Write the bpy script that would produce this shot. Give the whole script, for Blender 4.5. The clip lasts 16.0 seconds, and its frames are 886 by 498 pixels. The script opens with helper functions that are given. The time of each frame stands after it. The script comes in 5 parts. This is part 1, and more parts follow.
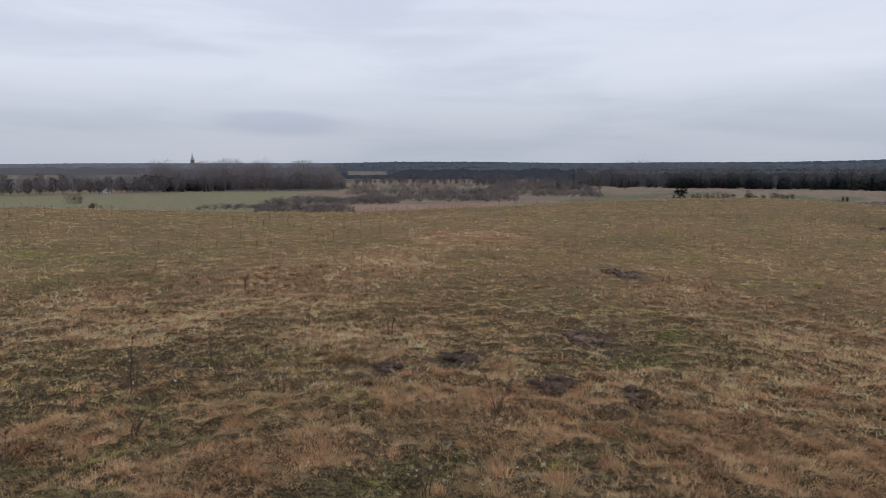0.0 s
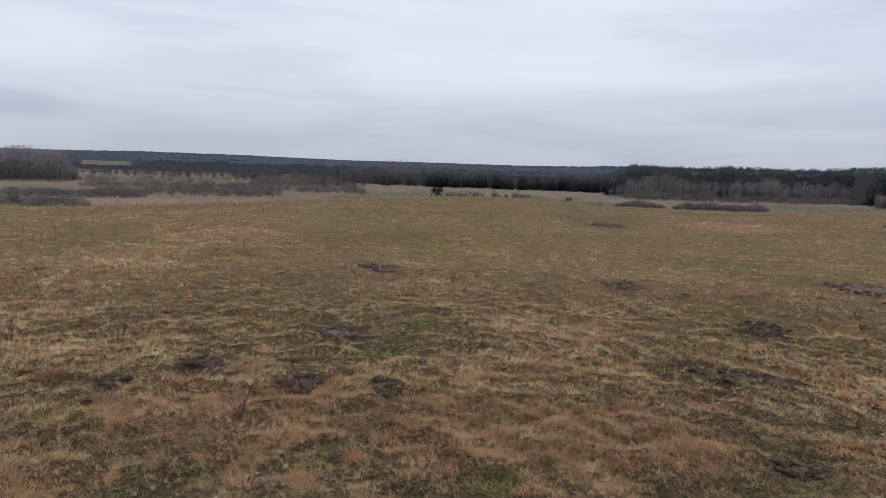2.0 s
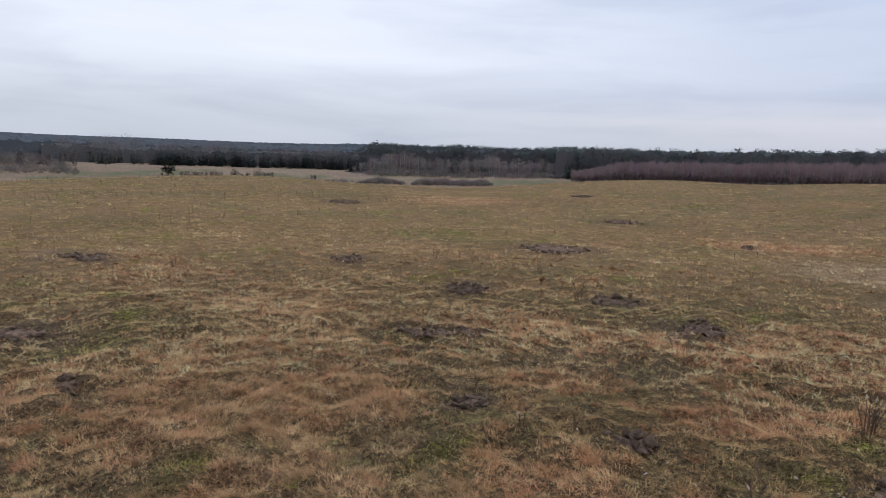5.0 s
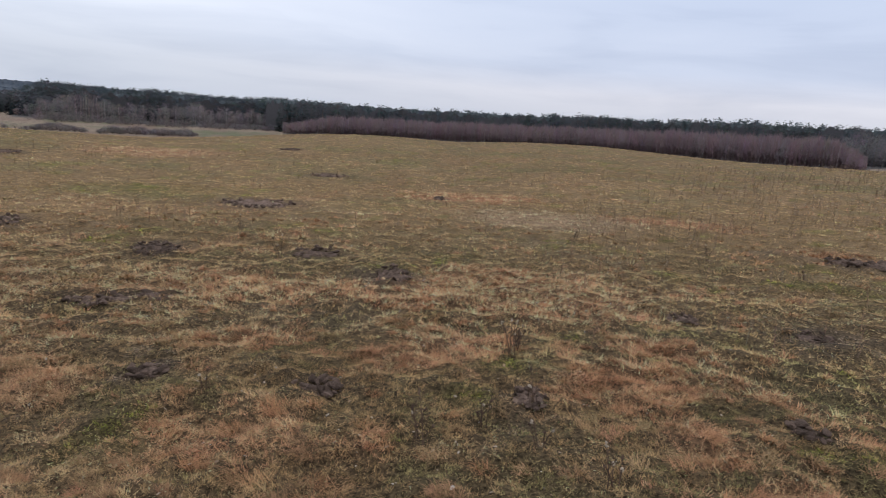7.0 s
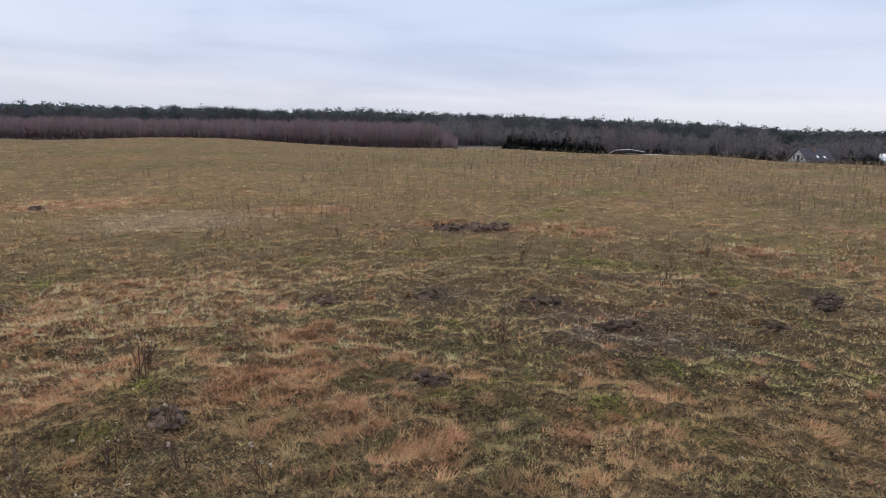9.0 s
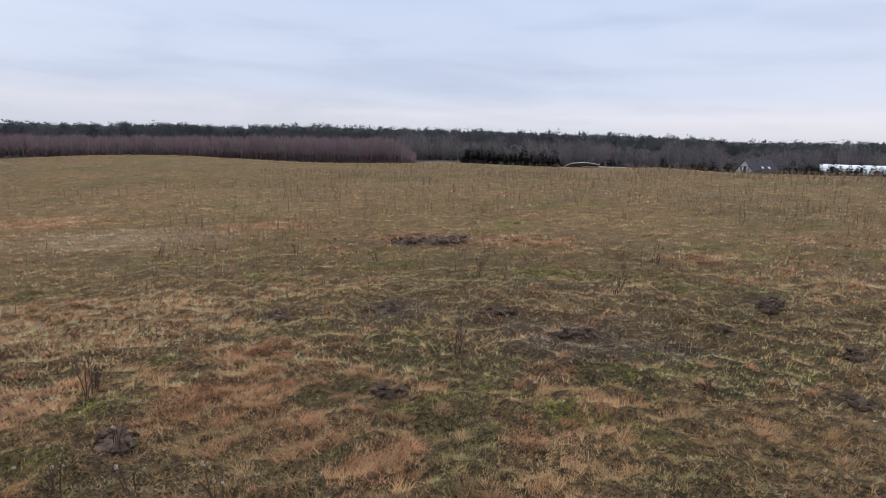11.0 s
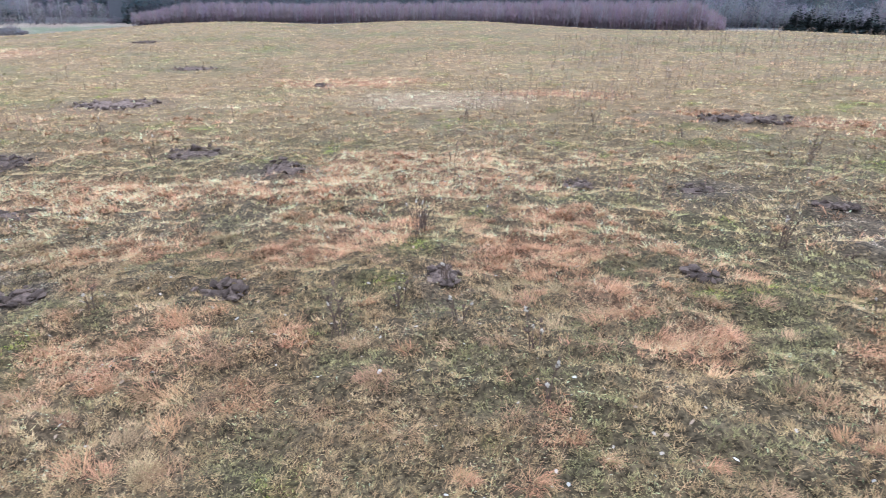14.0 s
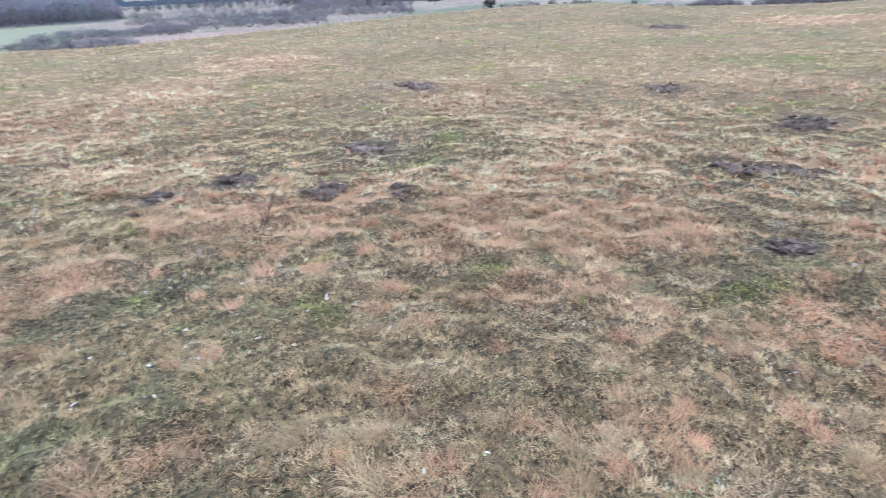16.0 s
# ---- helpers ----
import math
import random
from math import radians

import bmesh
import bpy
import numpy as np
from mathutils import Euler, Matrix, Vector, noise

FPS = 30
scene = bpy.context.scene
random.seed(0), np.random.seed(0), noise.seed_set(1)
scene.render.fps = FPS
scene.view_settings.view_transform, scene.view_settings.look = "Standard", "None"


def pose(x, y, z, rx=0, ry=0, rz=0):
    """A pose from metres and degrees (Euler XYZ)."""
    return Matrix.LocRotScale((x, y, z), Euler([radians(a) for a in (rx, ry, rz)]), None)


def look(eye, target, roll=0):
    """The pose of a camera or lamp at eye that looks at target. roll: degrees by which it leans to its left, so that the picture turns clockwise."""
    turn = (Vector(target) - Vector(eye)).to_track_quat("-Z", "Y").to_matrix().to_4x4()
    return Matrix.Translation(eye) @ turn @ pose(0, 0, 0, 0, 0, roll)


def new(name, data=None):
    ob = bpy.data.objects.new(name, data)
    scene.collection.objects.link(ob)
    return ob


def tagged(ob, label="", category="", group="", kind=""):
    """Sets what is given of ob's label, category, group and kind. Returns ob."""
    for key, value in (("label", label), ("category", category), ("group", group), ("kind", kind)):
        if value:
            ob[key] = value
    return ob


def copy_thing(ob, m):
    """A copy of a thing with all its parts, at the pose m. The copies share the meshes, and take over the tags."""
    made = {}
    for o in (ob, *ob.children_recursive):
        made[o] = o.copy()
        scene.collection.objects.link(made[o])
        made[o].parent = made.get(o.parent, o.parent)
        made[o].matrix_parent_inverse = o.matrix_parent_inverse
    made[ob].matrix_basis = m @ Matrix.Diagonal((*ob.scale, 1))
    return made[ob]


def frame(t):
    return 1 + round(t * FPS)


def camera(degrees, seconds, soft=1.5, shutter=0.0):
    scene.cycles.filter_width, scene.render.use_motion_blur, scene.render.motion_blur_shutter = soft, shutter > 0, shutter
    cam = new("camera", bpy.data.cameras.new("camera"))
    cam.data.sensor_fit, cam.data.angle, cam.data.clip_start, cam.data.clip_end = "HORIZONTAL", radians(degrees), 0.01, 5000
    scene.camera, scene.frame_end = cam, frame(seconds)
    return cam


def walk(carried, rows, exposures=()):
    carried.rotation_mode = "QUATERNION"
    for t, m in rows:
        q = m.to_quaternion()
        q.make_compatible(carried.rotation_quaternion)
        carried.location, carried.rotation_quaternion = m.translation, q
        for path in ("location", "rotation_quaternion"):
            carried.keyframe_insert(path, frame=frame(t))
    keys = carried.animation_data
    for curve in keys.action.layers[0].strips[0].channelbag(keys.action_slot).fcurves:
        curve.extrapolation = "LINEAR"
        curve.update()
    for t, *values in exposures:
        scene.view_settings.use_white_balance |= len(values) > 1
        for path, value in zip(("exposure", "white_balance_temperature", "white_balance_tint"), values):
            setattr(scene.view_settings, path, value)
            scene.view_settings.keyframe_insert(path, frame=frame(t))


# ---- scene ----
cam = camera(71.35, 16.0, soft=0.5, shutter=0.15)
PATH = [
    (0.0, 0.000, -0.000, 1.600, 82.60, -0.00, 0.00),
    (0.5, 0.030, -0.000, 1.603, 82.78, -0.44, -5.32),
    (1.0, 0.071, 0.020, 1.597, 83.30, -0.75, -9.87),
    (1.5, 0.113, 0.042, 1.582, 83.24, -1.32, -15.70),
    (2.0, 0.163, 0.041, 1.577, 82.63, -1.91, -21.44),
    (2.5, 0.198, 0.053, 1.574, 81.91, -2.20, -25.79),
    (3.0, 0.230, 0.027, 1.572, 81.64, -1.63, -29.71),
    (5.5, 0.395, -0.428, 1.588, 80.77, -2.16, -50.00),
    (6.0, 0.415, -0.523, 1.590, 79.88, -2.26, -56.37),
    (6.5, 0.467, -0.504, 1.584, 79.44, -3.35, -62.92),
    (7.0, 0.518, -0.471, 1.575, 78.63, -4.45, -70.57),
    (7.5, 0.540, -0.470, 1.587, 79.36, -3.89, -79.29),
    (8.0, 0.585, -0.474, 1.576, 78.32, -2.72, -86.82),
    (8.5, 0.597, -0.524, 1.581, 79.49, -2.24, -95.90),
    (9.0, 0.593, -0.594, 1.578, 79.82, -2.43, -103.58),
    (9.5, 0.567, -0.632, 1.571, 79.70, -2.81, -106.53),
    (12.0, 0.545, -0.621, 1.571, 81.66, -1.54, -107.30),
    (12.5, 0.573, -0.624, 1.529, 75.67, -1.25, -107.62),
    (13.0, 0.594, -0.578, 1.513, 72.13, -1.19, -102.69),
    (13.5, 0.622, -0.482, 1.492, 68.99, -1.72, -92.22),
    (14.0, 0.633, -0.369, 1.489, 68.89, -1.70, -81.68),
    (14.5, 0.609, -0.267, 1.483, 68.46, -2.03, -69.60),
    (15.0, 0.592, -0.256, 1.486, 68.65, -0.81, -51.46),
    (15.5, 0.550, -0.269, 1.466, 68.01, -0.16, -35.49),
    (16.0, 0.462, -0.254, 1.459, 66.46, 2.27, -16.97),
]
walk(cam, [(t, pose(x, y, z, rx, ry, rz)) for t, x, y, z, rx, ry, rz in PATH],
     exposures=[(0.0, -0.45, 6500, 10), (3.0, -0.30, 6500, 10), (6.0, -0.15, 6500, 10), (9.5, -0.05, 6500, 10), (12.0, -0.12, 6500, 10), (12.5, 0.1, 6450, 10), (13.0, 0.58, 6300, 10),
                (13.5, 1.1, 5650, 8), (14.0, 1.28, 5250, 7), (14.5, 1.38, 5150, 6), (15.0, 1.31, 4950, 6), (16.0, 1.3, 4950, 6)])

# ---- overcast sky and a broad, weak sun ----
SUN_EL, SUN_AZ = 28.0, 150.0
world = bpy.data.worlds.new("overcast_sky")
scene.world = world
world.use_nodes = True
wt = world.node_tree
wt.nodes.clear()


def wnode(kind, **values):
    n = wt.nodes.new(kind)
    for k, v in values.items():
        n.inputs[k].default_value = v
    return n


def ramp(tree, stops, interpolation="LINEAR"):
    n = tree.nodes.new("ShaderNodeValToRGB")
    n.color_ramp.interpolation = interpolation
    el = n.color_ramp.elements
    while len(el) < len(stops):
        el.new(0.5)
    for e, (p, c) in zip(el, stops):
        e.position, e.color = p, (*c, 1) if len(c) == 3 else c
    return n


w_out = wnode("ShaderNodeOutputWorld")
w_bg = wnode("ShaderNodeBackground", Strength=1.12)
w_sky = wt.nodes.new("ShaderNodeTexSky")
w_sky.sky_type, w_sky.sun_disc = "NISHITA", False
w_sky.sun_elevation, w_sky.sun_rotation = radians(SUN_EL), radians(SUN_AZ)
w_tc = wt.nodes.new("ShaderNodeTexCoord")
w_sep = wt.nodes.new("ShaderNodeSeparateXYZ")
w_grad = ramp(wt, [(0, (0.562, 0.609, 0.715)), (0.06, (0.62, 0.667, 0.772)), (0.14, (0.83, 0.885, 1.01)), (0.3, (0.86, 0.92, 1.07)),
                   (0.55, (0.912, 0.954, 1.081)), (1, (1.039, 1.071, 1.168))])
w_east = ramp(wt, [(0, (0.530, 0.567, 0.677)), (0.035, (0.609, 0.631, 0.726)), (0.062, (0.70, 0.71, 0.80)), (0.1, (0.594, 0.657, 0.813)), (0.25, (0.551, 0.641, 0.835)), (0.55, (0.848, 0.912, 1.059)), (1, (1.039, 1.071, 1.168))])
w_dot = wt.nodes.new("ShaderNodeVectorMath")
w_dot.operation = "DOT_PRODUCT"
w_dot.inputs[1].default_value = (math.sin(radians(120)), math.cos(radians(120)), 0)
w_side = wt.nodes.new("ShaderNodeMapRange")
w_side.interpolation_type = "SMOOTHSTEP"
w_side.inputs["From Min"].default_value, w_side.inputs["From Max"].default_value = 0.1, 0.95
w_mixed = wt.nodes.new("ShaderNodeMix")
w_mixed.data_type = "RGBA"
w_map = wt.nodes.new("ShaderNodeMapping")
w_map.inputs["Scale"].default_value = (1.6, 1.6, 11.0)
w_noise = wnode("ShaderNodeTexNoise", Scale=1.7, Detail=5.0, Roughness=0.5, Distortion=0.3)
w_cloud = ramp(wt, [(0.3, (0.86, 0.875, 0.90)), (0.5, (0.99, 0.99, 0.99)), (0.72, (1.045, 1.035, 1.02))])
w_mul = wt.nodes.new("ShaderNodeMix")
w_mul.data_type, w_mul.blend_type = "RGBA", "MULTIPLY"
w_mul.inputs["Factor"].default_value = 1.0
w_thin = wt.nodes.new("ShaderNodeMix")
w_thin.data_type, w_thin.blend_type = "RGBA", "ADD"
w_thin.inputs["Factor"].default_value = 0.004
wt.links.new(w_tc.outputs["Generated"], w_sep.inputs[0])
wt.links.new(w_sep.outputs["Z"], w_grad.inputs["Fac"])
wt.links.new(w_tc.outputs["Generated"], w_map.inputs["Vector"])
wt.links.new(w_map.outputs[0], w_noise.inputs["Vector"])
wt.links.new(w_noise.outputs["Fac"], w_cloud.inputs["Fac"])
wt.links.new(w_sep.outputs["Z"], w_east.inputs["Fac"])
wt.links.new(w_tc.outputs["Generated"], w_dot.inputs[0])
wt.links.new(w_dot.outputs["Value"], w_side.inputs["Value"])
wt.links.new(w_side.outputs[0], w_mixed.inputs["Factor"])
wt.links.new(w_grad.outputs[0], w_mixed.inputs["A"])
wt.links.new(w_east.outputs[0], w_mixed.inputs["B"])
wt.links.new(w_mixed.outputs["Result"], w_mul.inputs["A"])
wt.links.new(w_cloud.outputs[0], w_mul.inputs["B"])
# a flat grey cloud bank low in the sky
w_bank = wt.nodes.new("ShaderNodeVectorMath")
w_bank.operation = "MULTIPLY_ADD"
BANK = (math.sin(radians(-14.5)) * math.cos(radians(4.0)), math.cos(radians(-14.5)) * math.cos(radians(4.0)), math.sin(radians(4.0)))
w_bank.inputs[1].default_value = (8.5, 8.5, 50.0)
w_bank.inputs[2].default_value = (-8.5 * BANK[0], -8.5 * BANK[1], -50.0 * BANK[2])
w_len = wt.nodes.new("ShaderNodeVectorMath")
w_len.operation = "LENGTH"
w_wob = wt.nodes.new("ShaderNodeMath")
w_wob.operation = "ADD"
w_half = wt.nodes.new("ShaderNodeMath")
w_half.operation = "MULTIPLY"
w_half.inputs[1].default_value = 1.6
w_dark = ramp(wt, [(0.62, (0.85, 0.87, 0.915)), (1.0, (1, 1, 1))], "EASE")
w_mr = wt.nodes.new("ShaderNodeMapRange")
w_mr.inputs["From Max"].default_value = 2.2
w_mul2 = wt.nodes.new("ShaderNodeMix")
w_mul2.data_type, w_mul2.blend_type = "RGBA", "MULTIPLY"
w_mul2.inputs["Factor"].default_value = 1.0
wt.links.new(w_tc.outputs["Generated"], w_bank.inputs[0])
wt.links.new(w_bank.outputs[0], w_len.inputs[0])
wt.links.new(w_noise.outputs["Fac"], w_half.inputs[0])
wt.links.new(w_half.outputs[0], w_wob.inputs[1])
wt.links.new(w_len.outputs["Value"], w_wob.inputs[0])
wt.links.new(w_wob.outputs[0], w_mr.inputs["Value"])
wt.links.new(w_mr.outputs[0], w_dark.inputs["Fac"])
wt.links.new(w_mul.outputs["Result"], w_mul2.inputs["A"])
wt.links.new(w_dark.outputs[0], w_mul2.inputs["B"])
wt.links.new(w_mul2.outputs["Result"], w_thin.inputs["A"])
wt.links.new(w_sky.outputs[0], w_thin.inputs["B"])
wt.links.new(w_thin.outputs["Result"], w_bg.inputs["Color"])
wt.links.new(w_bg.outputs[0], w_out.inputs["Surface"])

sun_data = bpy.data.lights.new("sun", "SUN")
sun_data.energy, sun_data.angle, sun_data.color = 0.6, radians(35), (1.0, 0.96, 0.9)
sun = new("sun", sun_data)
sun.matrix_world = pose(0, 0, 60) @ look((0, 0, 0), (-math.sin(radians(SUN_AZ)) * math.cos(radians(SUN_EL)),
                                                      -math.cos(radians(SUN_AZ)) * math.cos(radians(SUN_EL)), -math.sin(radians(SUN_EL))))


# ---- materials ----
def nodes_of(name):
    m = bpy.data.materials.new(name)
    m.use_nodes = True
    t = m.node_tree
    return m, t, t.nodes["Principled BSDF"]


def tinted(name, rough=0.85, grain=0.35, scale=40.0, bump=0.0, spec=0.2, detail=6.0, octave=0.7, span=(0.25, 0.75), crumbs=0.0):
    """Colour from the mesh's own tint, broken up by a fine and a coarse noise."""
    m, t, b = nodes_of(name)
    a = t.nodes.new("ShaderNodeAttribute")
    a.attribute_name = "tint"
    n1 = t.nodes.new("ShaderNodeTexNoise")
    n1.inputs["Scale"].default_value, n1.inputs["Detail"].default_value, n1.inputs["Roughness"].default_value = scale, detail, octave
    tc = t.nodes.new("ShaderNodeTexCoord")
    t.links.new(tc.outputs["Object"], n1.inputs["Vector"])
    r = ramp(t, [(span[0], (1 - grain,) * 3), (span[1], (1 + grain,) * 3)])
    r.color_ramp.elements[1].color = (1, 1, 1, 1)
    r.color_ramp.elements[0].color = ((1 - grain) / (1 + grain),) * 3 + (1,)
    mul = t.nodes.new("ShaderNodeMix")
    mul.data_type, mul.blend_type = "RGBA", "MULTIPLY"
    mul.inputs["Factor"].default_value = 1.0
    gain = t.nodes.new("ShaderNodeVectorMath")
    gain.operation = "SCALE"
    gain.inputs["Scale"].default_value = 1 + grain
    t.links.new(n1.outputs["Fac"], r.inputs["Fac"])
    t.links.new(a.outputs["Color"], mul.inputs["A"])
    t.links.new(r.outputs[0], mul.inputs["B"])
    t.links.new(mul.outputs["Result"], gain.inputs[0])
    last = gain.outputs[0]
    if crumbs:
        n2 = t.nodes.new("ShaderNodeTexNoise")
        n2.inputs["Scale"].default_value, n2.inputs["Detail"].default_value, n2.inputs["Roughness"].default_value = crumbs, 4.0, 0.65
        t.links.new(tc.outputs["Object"], n2.inputs["Vector"])
        mr = t.nodes.new("ShaderNodeMapRange")
        mr.inputs["From Min"].default_value, mr.inputs["From Max"].default_value = 0.36, 0.64
        mr.inputs["To Min"].default_value, mr.inputs["To Max"].default_value = 0.35, 1.65
        t.links.new(n2.outputs["Fac"], mr.inputs["Value"])
        g2 = t.nodes.new("ShaderNodeVectorMath")
        g2.operation = "SCALE"
        t.links.new(last, g2.inputs[0])
        t.links.new(mr.outputs[0], g2.inputs["Scale"])
        last = g2.outputs[0]
    t.links.new(last, b.inputs["Base Color"])
    b.inputs["Roughness"].default_value = rough
    b.inputs["Specular IOR Level"].default_value = spec
    if bump:
        bp = t.nodes.new("ShaderNodeBump")
        bp.inputs["Strength"].default_value, bp.inputs["Distance"].default_value = 0.8, bump
        t.links.new(n1.outputs["Fac"], bp.inputs["Height"])
        t.links.new(bp.outputs[0], b.inputs["Normal"])
    return m


def plain(name, colour, rough=0.7, grain=0.15, scale=3.0, metal=0.0, bump=0.0, spec=0.4, by_object=0.0):
    m, t, b = nodes_of(name)
    n1 = t.nodes.new("ShaderNodeTexNoise")
    n1.inputs["Scale"].default_value, n1.inputs["Detail"].default_value, n1.inputs["Roughness"].default_value = scale, 8.0, 0.65
    tc = t.nodes.new("ShaderNodeTexCoord")
    t.links.new(tc.outputs["Object"], n1.inputs["Vector"])
    lo, hi = [c * (1 - grain) for c in colour], [min(1, c * (1 + grain)) for c in colour]
    r = ramp(t, [(0.3, lo), (0.7, hi)])
    t.links.new(n1.outputs["Fac"], r.inputs["Fac"])
    last = r.outputs[0]
    if by_object:
        oi = t.nodes.new("ShaderNodeObjectInfo")
        hsv = t.nodes.new("ShaderNodeHueSaturation")
        mr = t.nodes.new("ShaderNodeMapRange")
        mr.inputs["To Min"].default_value, mr.inputs["To Max"].default_value = 1 - by_object, 1 + by_object
        t.links.new(oi.outputs["Random"], mr.inputs["Value"])
        t.links.new(mr.outputs[0], hsv.inputs["Value"])
        t.links.new(last, hsv.inputs["Color"])
        last = hsv.outputs[0]
    t.links.new(last, b.inputs["Base Color"])
    b.inputs["Roughness"].default_value, b.inputs["Metallic"].default_value = rough, metal
    b.inputs["Specular IOR Level"].default_value = spec
    if bump:
        bp = t.nodes.new("ShaderNodeBump")
        bp.inputs["Strength"].default_value, bp.inputs["Distance"].default_value = 0.7, bump
        t.links.new(n1.outputs["Fac"], bp.inputs["Height"])
        t.links.new(bp.outputs[0], b.inputs["Normal"])
    return m


M_GROUND = tinted("ground_turf", 0.95, 0.5, 3.1, 0.04, 0.1, 9.0, 0.78, (0.32, 0.68), 38.0)
M_GRASS = tinted("dry_grass", 0.95, 0.15, 6.0, 0, 0.05)
M_TWIG = tinted("bare_twigs", 0.9, 0.2, 1.5, 0, 0.1)
M_NEEDLE = tinted("conifer_needles", 0.85, 0.25, 2.0, 0, 0.15)
M_EARTH = plain("damp_earth", (0.145, 0.102, 0.080), 0.97, 0.6, 26.0, 0, 0.05, 0.1, 0.45)
M_STEM = plain("dead_stem", (0.10, 0.065, 0.045), 0.85, 0.35, 60.0, 0, 0, 0.2, 0.3)
M_SEED = plain("seed_fluff", (0.36, 0.30, 0.23), 0.95, 0.3, 80.0, 0, 0, 0.1, 0.3)
M_BARK = plain("bark", (0.15, 0.13, 0.122), 0.95, 0.4, 8.0, 0, 0.02, 0.1)
M_RENDER = plain("pale_house_render", (0.52, 0.52, 0.52), 0.9, 0.08, 1.2, 0, 0, 0.2)
M_ROOF = plain("dark_roof_tile", (0.070, 0.068, 0.084), 0.8, 0.2, 4.0, 0, 0.02, 0.2)
M_GLASS = plain("window_glass", (0.04, 0.05, 0.06), 0.08, 0.1, 1.0, 0, 0, 0.6)
M_WHITE = plain("white_frame_and_sky_pane", (0.75, 0.75, 0.74), 0.5, 0.05, 2.0)
M_FILM = plain("tunnel_film", (0.62, 0.66, 0.69), 0.35, 0.06, 0.7, 0, 0, 0.5)
M_SHEET = plain("pale_sheet_roof", (0.50, 0.50, 0.50), 0.5, 0.15, 0.8, 0, 0, 0.4)
M_WOOD = plain("weathered_wood", (0.16, 0.14, 0.12), 0.9, 0.3, 5.0)
M_CABLE = plain("cable", (0.05, 0.05, 0.05), 0.7, 0.1, 1.0)
M_COPPER = plain("green_copper", (0.20, 0.30, 0.28), 0.6, 0.2, 1.0)
M_BRICK = plain("church_brick", (0.20, 0.13, 0.11), 0.9, 0.25, 1.0)


# ---- small tools ----
rng = np.random.default_rng(7)


def curve(points):
    xs, ys = [p[0] for p in points], [p[1] for p in points]
    return lambda a: np.interp(a, xs, ys)


def soft_curve(points, width=1.5):
    """Interpolation with rounded corners."""
    f = curve(points)
    return lambda a: (f(a - 2 * width) + 2 * f(a - width) + 3 * f(a) + 2 * f(a + width) + f(a + 2 * width)) / 9


def hash2(i, j, seed):
    h = np.sin(i * 127.1 + j * 311.7 + seed * 74.7) * 43758.5453
    return h - np.floor(h)


def value_noise(x, y, seed=0):
    i, j = np.floor(x), np.floor(y)
    u, v = x - i, y - j
    u, v = u * u * (3 - 2 * u), v * v * (3 - 2 * v)
    return ((hash2(i, j, seed) * (1 - u) + hash2(i + 1, j, seed) * u) * (1 - v)
            + (hash2(i, j + 1, seed) * (1 - u) + hash2(i + 1, j + 1, seed) * u) * v)


def fbm(x, y, seed=0, octaves=4):
    s, a, f, n = 0, 0.5, 1.0, 0
    for k in range(octaves):
        s, n = s + a * value_noise(x * f + 17.3 * k, y * f - 9.1 * k, seed + k), n + a
        a, f = a * 0.55, f * 2.03
    return s / n


def smooth(a, b, x):
    u = np.clip((x - a) / (b - a), 0, 1)
    return u * u * (3 - 2 * u)


def mesh_from(name, verts, faces_loops, face_sizes, tint=None, material=None, normal=None):
    """A mesh from flat arrays: corners, loop indices and the number of corners of each face; a soft normal for each corner, if given."""
    me = bpy.data.meshes.new(name)
    verts = np.asarray(verts, np.float32).reshape(-1, 3)
    loops = np.asarray(faces_loops, np.int32).ravel()
    sizes = np.asarray(face_sizes, np.int32).ravel()
    me.vertices.add(len(verts))
    me.vertices.foreach_set("co", verts.ravel())
    me.loops.add(len(loops))
    me.loops.foreach_set("vertex_index", loops)
    me.polygons.add(len(sizes))
    me.polygons.foreach_set("loop_start", np.concatenate(([0], np.cumsum(sizes)[:-1])).astype(np.int32))
    me.polygons.foreach_set("loop_total", sizes)
    if tint is not None:
        at = me.attributes.new("tint", "FLOAT_COLOR", "POINT")
        col = np.ones((len(verts), 4), np.float32)
        col[:, :3] = tint
        at.data.foreach_set("color", col.ravel())
    if normal is not None:
        me.attributes.new("custom_normal", "FLOAT_VECTOR", "POINT").data.foreach_set("vector", np.asarray(normal, np.float32).ravel())
    me.update(calc_edges=True)
    if material:
        me.materials.append(material)
    return me


def unit(v):
    return v / np.maximum(np.linalg.norm(v, axis=-1, keepdims=True), 1e-9)


def face_normals(tri):
    return unit(np.cross(tri[:, 1] - tri[:, 0], tri[:, 2] - tri[:, 0]))


def towards(n, d):
    """The normals n, turned over where they point away from d."""
    return n * np.where((n * d).sum(1) < 0, -1.0, 1.0)[:, None]


def triangles(name, tri, tint, material, normal=None):
    """A mesh of loose triangles: tri (n, 3, 3), tint (n, 3); with soft normals (n, 3) all faces are wound towards the hill top."""
    n = len(tri)
    if normal is not None:
        away = ((np.array((0.4, -0.3, 1.6)) - tri.mean(1)) * np.cross(tri[:, 1] - tri[:, 0], tri[:, 2] - tri[:, 0])).sum(1) < 0
        tri = np.where(away[:, None, None], tri[:, [0, 2, 1]], tri)
        normal = np.repeat(normal, 3, 0)
    return mesh_from(name, tri.reshape(-1, 3), np.arange(3 * n), np.full(n, 3), np.repeat(tint, 3, 0), material, normal)


